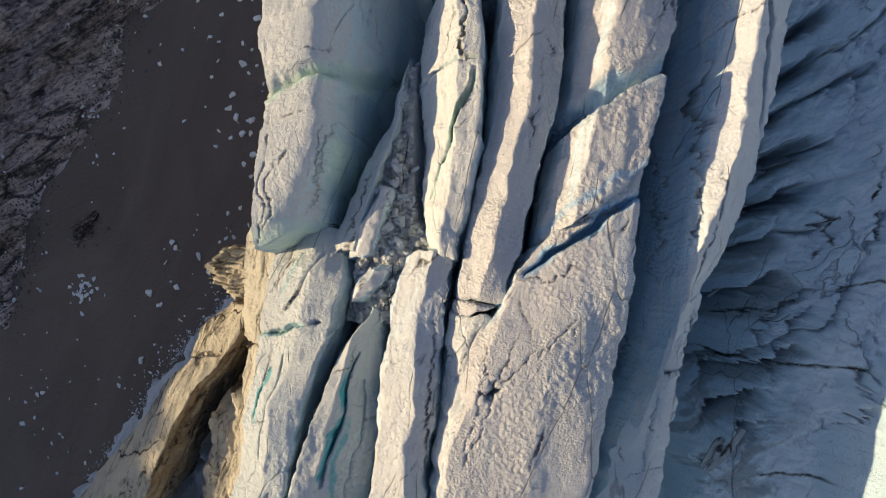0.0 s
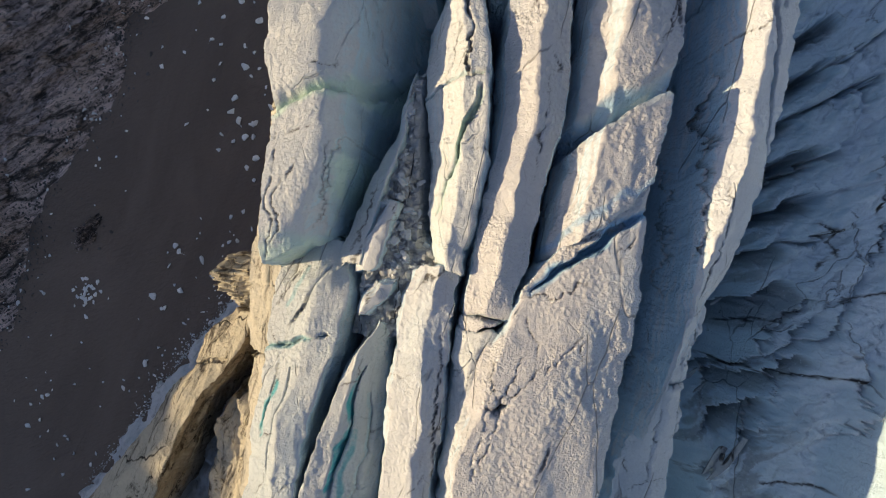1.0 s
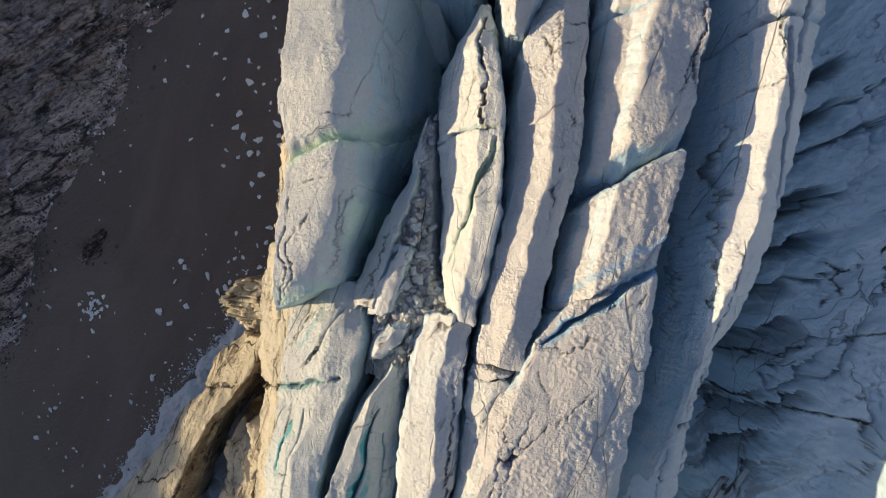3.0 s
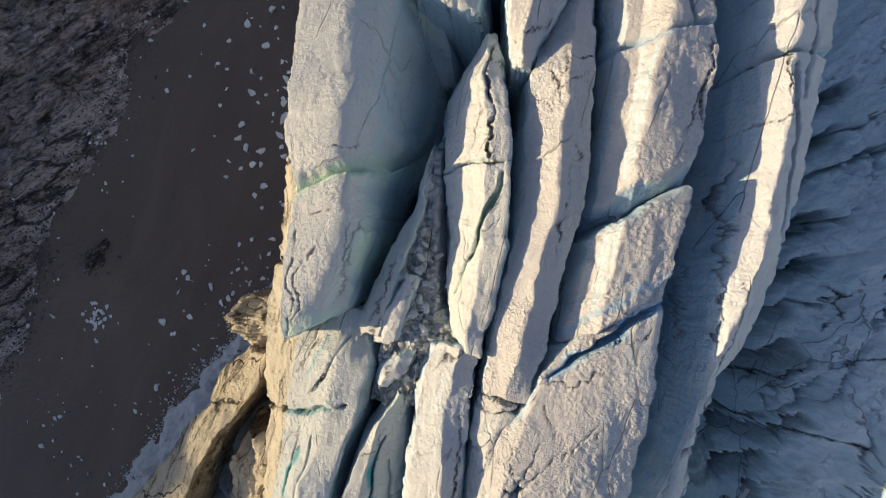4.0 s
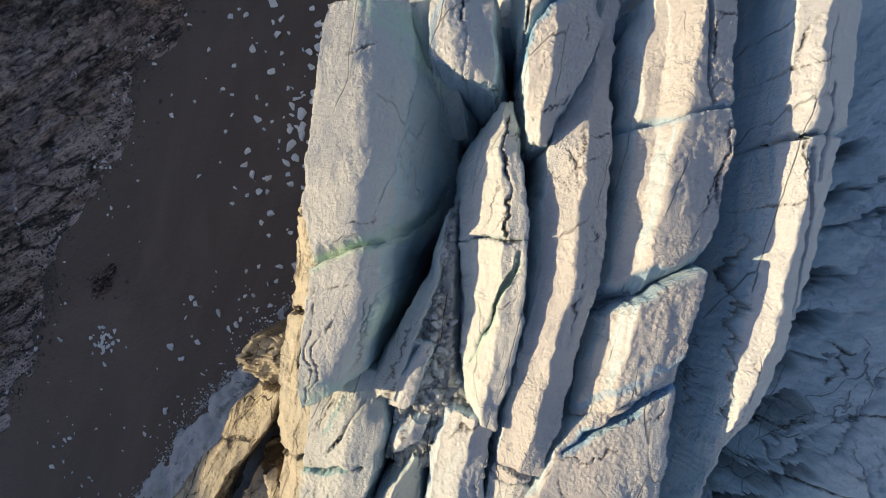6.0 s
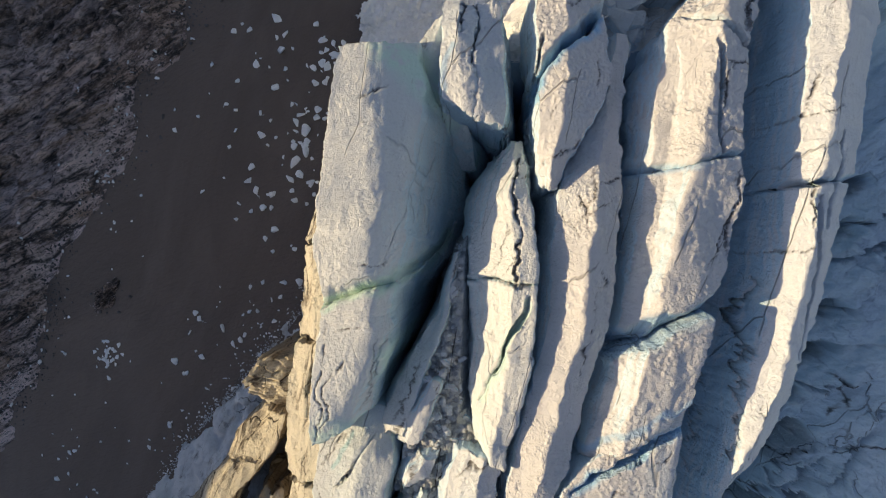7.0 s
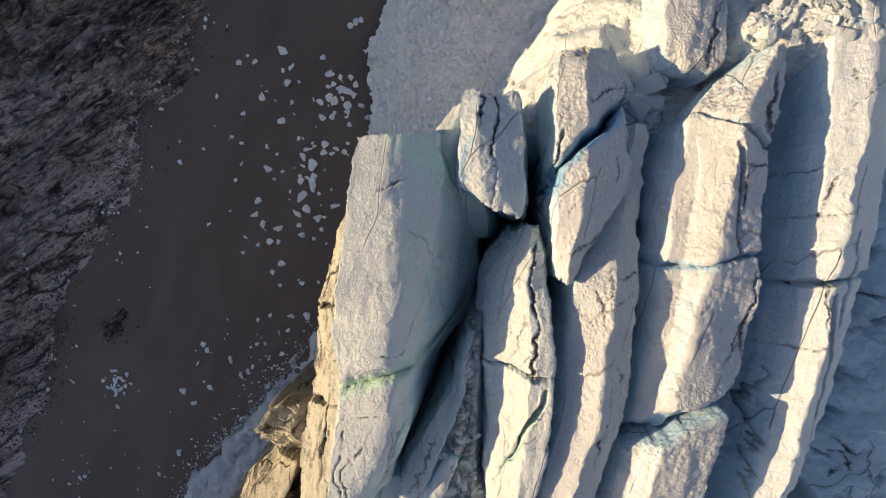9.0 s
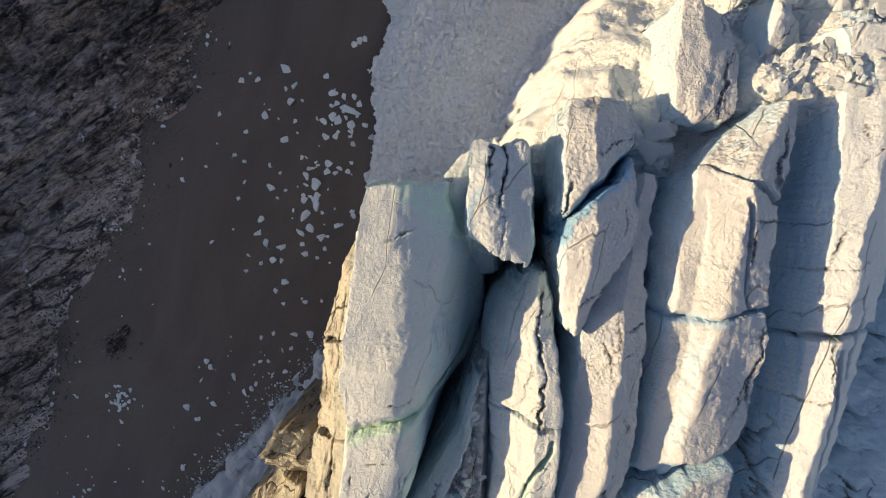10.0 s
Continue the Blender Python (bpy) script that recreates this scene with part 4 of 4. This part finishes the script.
def outcrop_height(x, y):
    """Thin ledges of silty ice stepping down towards the water."""
    out = np.hypot((x + 40.5) / 7.2, (y - 1.6) / 5.6) + 0.22 * crease((x + 0.5 * y) / 2.2, y / 1.5, 133) + 0.12 * fbm(x / 1.2, y / 0.9, 0, 4, 131, 0.6)
    beds = y / 0.85 + 0.12 * x + 0.9 * fbm(x / 5.0, y / 3.0, 0, 4, 135)
    return 25.0 * ease(1.12 - out, 0.0, 0.34) - 4.5 * np.abs(y - 3.0) / 4.5 + 0.9 * (terraces(beds, 0.2) - beds) + 0.5 * crease(x / 1.6, beds / 2.0, 137)


outcrop = sheet("ice_outcrop", -50, -34, -6, 9, 0.12, outcrop_height, ICE_TAN, "", kind="", keep=lambda x, y: outcrop_height(x, y) > -3.5)
tagged(outcrop, "tan layered ice outcrop jutting out under the cliff", "ice outcrop")
serac("tan ice buttress against the cliff",
      tapered((1.4, 6), [(-17.6, -44.8, 20, -41.8, 22), (-22, -46, 22, -40.6, 23), (-30, -46.8, 22, -41, 23), (-40, -48, 22, -42, 23), (-60, -54, 22, -46, 23)], (-1.5, 8)), (), ICE_TAN, 73, thin=8, foot=1.0, folds=1.1, chips=0.9, step=0.22, facet=1.6)
serac("tan weathered ice ledge below the slab",
      tapered((1.2, 4), [(40, -29.5, 31, -26, 33), (36, -30.9, 33, -26.5, 36), (26, -32.6, 33, -27, 37), (17, -33.6, 33, -27, 37), (9, -33.7, 33, -27.2, 37),
                         (1, -34.4, 33, -27.6, 36), (-8, -34.7, 33, -28, 36), (-16, -34.8, 33, -28.4, 36), (-48, -38, 32, -31, 35)], (0.8, 28)),
      [(-34, 12, -27, 13.5, 0.3, 2, 1), (-33, 26, -27, 26.6, 0.3, 2, 1), (-35, -8, -28, -7, 0.3, 2, 1), (-31.5, 0, -30.0, 16, 0.3, 1.5, 2), (-30.5, 18, -29, 34, 0.3, 1.5, 2)], ICE_CREAM, 79, ridge=(0.5, 0.2), facet=0.6, thin=18, foot=1.0, folds=0.6)

# ---- ice rubble between the walls ----
CHUNKS = [chunk_mesh("ice_chunk", 100 + i, 0.75, 1.3, 8 + i % 4) for i in range(8)]
for m in CHUNKS:
    m.materials.append(ICE)


def scatter(name, meshes, places, label, category, group, seed, material=None):
    rng = random.Random(seed)
    for x, y, z, size in places:
        ob = new(name, meshes[rng.randrange(len(meshes))])
        ob.matrix_world = pose(x, y, z, rng.uniform(-25, 25), rng.uniform(-25, 25), rng.uniform(0, 360)) @ Matrix.Diagonal(
            (size * rng.uniform(0.8, 1.2), size * rng.uniform(0.8, 1.2), size * rng.uniform(0.7, 1.0), 1))
        tagged(ob, label, category, group=group)


def debris(name, mesh, places, material, label, category, seed):
    """Many small lumps joined into one mesh: places of (x, y, z, size)."""
    rng = random.Random(seed)
    base = np.array([v.co[:] for v in mesh.vertices])
    faces = [tuple(f.vertices) for f in mesh.polygons]
    verts, polys = [], []
    for k, (x, y, z, size) in enumerate(places):
        m = np.array(pose(0, 0, 0, rng.uniform(-30, 30), rng.uniform(-30, 30), rng.uniform(0, 360)).to_3x3())
        verts.append((base * (size * np.array((rng.uniform(0.7, 1.3), rng.uniform(0.7, 1.3), rng.uniform(0.6, 1.0))))) @ m.T + np.array((x, y, z)))
        polys.extend(tuple(i + k * len(base) for i in f) for f in faces)
    joined = bpy.data.meshes.new(name)
    joined.from_pydata(np.concatenate(verts).tolist(), [], polys)
    return tagged(part(name, joined, material), label, category, kind="stuff")


def rubble_bed(x, y):
    left = -15.9 + (y - 5) * 0.27 + 0.5 * fbm(x / 3, y / 3, 0, 3, 95)
    lumps = 0.75 * rubble(x, y, 0.75, 93) + 0.45 * rubble(x, y, 1.7, 94)
    return 41.7 + lumps + 0.4 * fbm(x / 2, y / 2, 0, 4, 91) - 6.0 * np.clip(left - x, 0, 30) - 4.0 * np.clip(x + 9.9, 0, 30) * ease(y, 6, 10) - 0.9 * np.clip(y - 25, 0, 20) - 0.8 * np.clip(-x - 15.0, 0, 30) * ease(y, 4, -2)


sheet("rubble_floor", -20, -7.5, -3, 34, 0.11, rubble_bed, ICE_GREY, "grey crushed ice filling the crevasse", kind="structure")
rng = random.Random(5)
places = []
for _ in range(130):
    y = rng.uniform(1.5, 14) if rng.random() < 0.75 else rng.uniform(12, 27)
    mid = -12.0 if y < 13 else -10.9
    x = rng.gauss(mid, 1.5 if y < 12 else 0.45)
    places.append((x, y, float(rubble_bed(np.array(x), np.array(y))) + 0.2, rng.choice((0.4, 0.5, 0.6, 0.8, 1.1))))
scatter("ice_chunk", CHUNKS, places, "grey angular chunk of broken glacier ice", "ice chunk", "rubble in the crevasse", 6)
serac("slender shaded ice sliver along the crushed ice",
      [(4.5, -21.6, 30, -20.4, 41.2, -16.0, 43.2, -15.6, 40), (8.5, -19.4, 30, -18.0, 41.4, -14.9, 43.6, -14.5, 40), (14, -16.6, 30, -15.2, 41.8, -13.3, 43.6, -12.9, 40), (19, -14.0, 30, -12.8, 41.8, -11.6, 43.2, -11.2, 40),
       (26, -12.0, 30, -11.2, 41.0, -10.4, 42.0, -10.1, 39)], [(-17.4, 6, -14.0, 14, 0.1, 0.5, 0)], ICE_GREEN, 81, thin=3, foot=12, chips=0.25, folds=0.2, ridge=(0.7, 0.1), bevel=0.2)
serac("thin tilted ice slab lying on rubble", tapered((0.5, 41.5), [(4.4, -16.7, 43, -14.2, 43.6), (8, -15.8, 43.6, -12.8, 44), (11.2, -13.2, 43.4, -11.8, 43.6)], (0.4, 41)), (), ICE, 83, thin=1, foot=38, chips=0.2, folds=0.15)
serac("small blunt ice boulder on rubble", tapered((0.4, 42), [(-0.7, -16.2, 43.8, -15.2, 43.8), (1.2, -15.6, 44.4, -13, 44.4), (3, -13.9, 43.6, -11.9, 43.6)], (0.4, 42)), (), ICE, 89, thin=1, foot=38, chips=0.15, folds=0.2)
places = []
for _ in range(60):
    x, y = rng.uniform(13, 31), rng.uniform(56, 84)
    places.append((x, y, float(glacier_height(np.array([x]), np.array([y]))[0]) + 0.5, rng.choice((0.8, 1.1, 1.5, 2.0))))
for _ in range(80):
    x, y = rng.uniform(13.5, 26.0), rng.uniform(57, 73)
    places.append((x, y, float(glacier_height(np.array([x]), np.array([y]))[0]) + 0.2, rng.choice((0.9, 1.2, 1.6, 2.0))))
for _ in range(26):
    x, y = rng.uniform(4.0, 9.5), rng.uniform(51.0, 57.0)
    places.append((x, y, rng.uniform(37.0, 40.5), rng.choice((1.6, 2.2, 3.0, 4.0))))
scatter("ice_chunk", CHUNKS, places, "pale blue-white chunk of crushed ice on the slope", "ice chunk", "crushed ice on the slope", 8)

spots = [(rng.uniform(12.5, 29.0), rng.uniform(56, 82), rng.choice((0.25, 0.4, 0.6, 0.9))) for _ in range(900)]
levels = glacier_height(np.array([p[0] for p in spots]), np.array([p[1] for p in spots]))
debris("crushed_ice", CHUNKS[2], [(x, y, float(h) + 0.15 * size, size) for (x, y, size), h in zip(spots, levels)], ICE, "pale crushed ice spread over the slope", "crushed ice", 9)
spots = [(rng.gauss(-12.0, 1.6), rng.uniform(0.5, 14), rng.choice((0.18, 0.25, 0.35))) for _ in range(500)] + [(rng.gauss(-10.7, 0.4), rng.uniform(12, 27), rng.choice((0.18, 0.25, 0.35))) for _ in range(250)]
levels = rubble_bed(np.array([p[0] for p in spots]), np.array([p[1] for p in spots]))
debris("crushed_ice", CHUNKS[4], [(x, y, float(h) + 0.1, size) for (x, y, size), h in zip(spots, levels) if h > 39.5], ICE_GREY, "grey crushed ice lying in the crevasse", "crushed ice", 10)

SHARDS = [chunk_mesh("ice_shard", 400 + i, 0.55, 5.0, 14) for i in range(6)]
for m in SHARDS:
    m.materials.append(ICE_SHARD)
for _ in range(40):
    y = rng.uniform(-22, 38)
    x = rng.gauss(29.2 + 0.05 * y, 0.9)
    z = float(glacier_height(np.array([x]), np.array([y]))[0])
    ob = new("ice_shard", SHARDS[rng.randrange(6)])
    size = rng.uniform(0.7, 1.5)
    ob.matrix_world = pose(x, y, z + 0.5, rng.uniform(-35, 10), rng.uniform(-22, 6), rng.gauss(48, 12)) @ Matrix.Diagonal((size * 0.9, size, size * rng.uniform(0.7, 1.3), 1))
    tagged(ob, "dark flaked shard of ice in the shaded trough", "ice shard", group="flaked shards in the trough")

# ---- floating ice ----
FLOES = [chunk_mesh("ice_floe", 200 + i, 0.45, 1.25, 11 + i % 5) for i in range(8)]
for m in FLOES:
    m.materials.append(FLOE)
FLOE_PLACES = [
    [(-55.0, 72.4, 2.1), (-53.0, 69.0, 1.9), (-53.8, 65.8, 1.9), (-39.1, 78.2, 1.9), (-40.2, 77.5, 1.5), (-38.1, 78.5, 1.5), (-61.1, 70.0, 1.4), (-64.7, 69.9, 1.5), (-59.4, 62.8, 1.7), (-69.7, 62.9, 1.2), (-54.8, 57.8, 2.1), (-63.8, 59.2, 1.4), (-66.3, 54.3, 1.0), (-64.0, 53.1, 1.4), (-72.9, 51.6, 1.0), (-78.5, 48.6, 1.2), (-64.1, 48.7, 1.4), (-58.3, 52.4, 1.2), (-58.1, 47.7, 1.8), (-65.5, 45.0, 1.0), (-60.2, 40.8, 1.7), (-71.7, 35.2, 1.0), (-60.8, 37.7, 1.7), (-59.1, 35.7, 1.9), (-55.5, 34.6, 1.8), (-55.4, 31.8, 1.5), (-63.0, 32.6, 1.0), (-60.1, 31.1, 1.2), (-63.6, 29.2, 1.0), (-54.6, 27.2, 2.1)],
    [(-56.7, 25.2, 1.1), (-55.0, 22.4, 1.1), (-49.9, 23.2, 1.1), (-47.4, 33.1, 1.1), (-46.3, 23.7, 1.2), (-49.2, 52.0, 1.9), (-48.0, 48.9, 2.4), (-45.4, 51.6, 1.8), (-43.0, 52.4, 1.8), (-40.3, 53.6, 1.3), (-50.5, 45.4, 1.8), (-47.6, 44.2, 3.0), (-50.5, 41.9, 2.6), (-51.4, 38.2, 2.1), (-49.1, 39.4, 2.0), (-46.6, 37.6, 2.0), (-43.0, 40.4, 1.7), (-46.1, 58.8, 1.7), (-46.7, 62.1, 2.4), (-44.6, 63.1, 2.4), (-41.0, 64.2, 3.8), (-38.8, 65.6, 1.9), (-40.0, 57.4, 1.4), (-40.4, 59.7, 1.2), (-36.0, 58.9, 1.7), (-73.1, 7.8, 1.8), (-72.2, 6.6, 1.5), (-74.5, 3.4, 1.2), (-66.3, 4.7, 1.7), (-78.1, -3.4, 1.8)],
    [(-71.5, -2.1, 1.5), (-75.1, -6.1, 1.1), (-64.0, 1.3, 1.9), (-62.2, 2.4, 1.5), (-60.0, 14.4, 1.1), (-57.2, 15.6, 1.1), (-52.4, 15.8, 1.7), (-48.8, 16.0, 1.9), (-55.0, 11.9, 1.2), (-53.0, 12.5, 1.1), (-60.3, 8.9, 1.5), (-58.3, 9.1, 1.2), (-54.3, 7.1, 1.2), (-61.3, 3.6, 1.2), (-57.5, -0.7, 1.2), (-76.1, -14.9, 1.0), (-79.4, -18.3, 1.4), (-70.1, -9.4, 1.0), (-91.3, -2.9, 1.2), (-95.6, -14.7, 0.8), (-103.8, -26.9, 1.4), (-105.0, -27.7, 1.1), (-100.7, -38.1, 1.1), (-96.2, -39.6, 1.0), (-105.5, -32.8, 1.0), (-108.4, -34.2, 1.2), (-101.2, -41.3, 0.8), (-98.8, -44.6, 1.0), (-90.5, -39.2, 1.0), (-84.4, -24.3, 1.1)],
    [(-75.7, -6.2, 1.1), (-63.9, -8.8, 1.0), (-79.4, -18.7, 1.7), (-76.9, -21.1, 1.0), (-78.3, -3.7, 1.8), (-91.8, -41.8, 1.0), (-107.6, -48.7, 1.0), (-97.9, -36.6, 0.8), (-103.1, -35.1, 0.7), (-81.4, -8.8, 0.7)],
]
for k, group in enumerate(FLOE_PLACES):
    scatter("ice_floe", FLOES, [(x, y, 0.1, s) for x, y, s in group], "pale grey ice floe drifting on dark water", "ice floe", "drifting ice floes", 20 + k)
places = []
for _ in range(110):
    k = rng.randrange(4)
    if k == 0:
        x, y = rng.gauss(-50, 8), rng.gauss(48, 22)
    elif k == 1:
        x, y = rng.gauss(-97, 7), rng.gauss(-22, 10)
    elif k == 2:
        x, y = rng.gauss(-64, 6), rng.gauss(0, 9)
    else:
        x, y = rng.gauss(-92, 4), rng.gauss(46, 14)
    if -away(np.array([x]), np.array([y]), SHORE)[0] < -1 and away(np.array([x]), np.array([y]), FRONT)[0] < -0.5:
        places.append((x, y, 0.05, rng.choice((0.4, 0.5, 0.6, 0.9))))
scatter("ice_fragment", FLOES, places, "small fragment of drifting glacier ice", "ice floe", "drifting ice fragments", 31)
places = []
for _ in range(22):
    x, y = rng.gauss(-41.5, 3.4), rng.gauss(63.5, 3.0)
    places.append((x, y, 0.1, rng.choice((0.6, 0.8, 1.1, 1.5, 2.2))))
for _ in range(40):
    x, y = rng.gauss(-47, 5.0), rng.gauss(48, 9)
    places.append((x, y, 0.08, rng.choice((0.6, 0.9, 1.2, 1.7))))
scatter("drift_ice", FLOES, [p for p in places if p[0] < -37.5], "pale angular piece of drifting ice near the brash", "ice floe", "drifting ice before the brash", 32)
places = []
for _ in range(120):
    f = rng.random()
    k = 10 + int(f * 4)
    (ax, ay), (bx, by) = FRONT[k], FRONT[k + 1]
    g = rng.random()
    off = abs(rng.gauss(0, 2.2)) + 0.3
    places.append((ax + g * (bx - ax) - 0.8 * off, ay + g * (by - ay) + 0.6 * off, 0.03, rng.uniform(0.25, 0.7)))
scatter("ice_fragment", FLOES, places, "small grey ice fragment along the dirty ice foot", "ice fragment", "fragments along the ice foot", 33)
# stranded pieces and stones along the rock shore
STONES = [chunk_mesh("boulder", 300 + i, 0.7, 1.2, 12) for i in range(5)]
for m in STONES:
    m.materials.append(BOULDER)
stones, stranded = [], []
for _ in range(440):
    y = rng.uniform(-20, 80)
    sx = float(np.interp(y, [p[1] for p in SHORE][::-1], [p[0] for p in SHORE][::-1]))
    x = sx + (rng.gauss(0.5, 3.0) if rng.random() < 0.6 else rng.gauss(-5.0, 5.0))
    z = max(0.0, float(terrain(np.array([x]), np.array([y]))[0]))
    (stones if rng.random() < 0.62 else stranded).append((x, y, z + 0.1, rng.choice((0.25, 0.35, 0.5, 0.7, 1.0))))
scatter("boulder", STONES, stones, "dark angular stone on the rocky shore", "stone", "stones along the shore", 41)
scatter("stranded_ice", FLOES, stranded, "stranded lump of ice at the rock shore", "ice floe", "stranded ice along the shore", 43)
def islet_height(x, y):
    turned, across = 0.6 * (x + 94.8) + 0.8 * (y - 10.5), -0.8 * (x + 94.8) + 0.6 * (y - 10.5)
    out = np.hypot(turned / 4.2, across / 2.2) + 0.35 * fbm(x / 1.6, y / 1.6, 0, 4, 121, 0.6)
    return 1.6 * (1 - out) + 0.7 * crease(turned / 1.4, across / 0.7, 123) * ease(out, 1.1, 0.6) + 0.35 * terraces(across / 0.5 + fbm(x / 2, y / 2, 0, 3, 125)) * 0.2


islet = sheet("rock_islet", -101, -88.5, 4, 17, 0.12, islet_height, ROCK, "jagged banded rock islet standing out of the water", kind="", keep=lambda x, y: islet_height(x, y) > -0.6)
tagged(islet, "jagged banded rock islet standing out of the water", "rock")
places = [(-94.8 + rng.gauss(0, 2.6), 10.5 + rng.gauss(0, 2.8), 0.1, rng.uniform(0.3, 1.0)) for _ in range(22)]
scatter("boulder", STONES, places, "dark stone at the edge of a small islet", "stone", "islet stones", 47)
places = []
for _ in range(1500):
    y = rng.uniform(-22, 82)
    sx = float(np.interp(y, [p[1] for p in SHORE][::-1], [p[0] for p in SHORE][::-1]))
    places.append((sx + rng.gauss(-1.5, 3.2), y, 0.0, rng.choice((0.2, 0.3, 0.4, 0.6))))
depths = terrain(np.array([p[0] for p in places]), np.array([p[1] for p in places]))
debris("shore_rubble", STONES[0], [(x, y, max(0.0, float(d)) + 0.05, size) for (x, y, z, size), d in zip(places, depths)], BOULDER, "dark gravel and small stones along the waterline", "stones", 51)
places = []
for _ in range(1100):
    k = rng.choice((10, 11, 11, 12, 12, 13, 14))
    (ax, ay), (bx, by) = FRONT[k], FRONT[k + 1]
    g, off = rng.random(), abs(rng.gauss(0, 1.0)) - 0.3
    places.append((ax + g * (bx - ax) - 0.8 * off, ay + g * (by - ay) + 0.6 * off, 0.05, rng.choice((0.14, 0.2, 0.3, 0.45))))
debris("ice_crumbs", FLOES[1], places, ICE_GREY, "grey crumbs of ice packed along the ice foot", "ice fragments", 52)
places = [(-95.5 + rng.gauss(0, 1.6), -3.5 + rng.gauss(0, 2.0), 0.05, rng.uniform(0.5, 1.4)) for _ in range(30)]
scatter("ice_floe", FLOES, places, "dirty grey lump of half-sunken ice", "ice floe", "half-sunken ice cluster", 49)
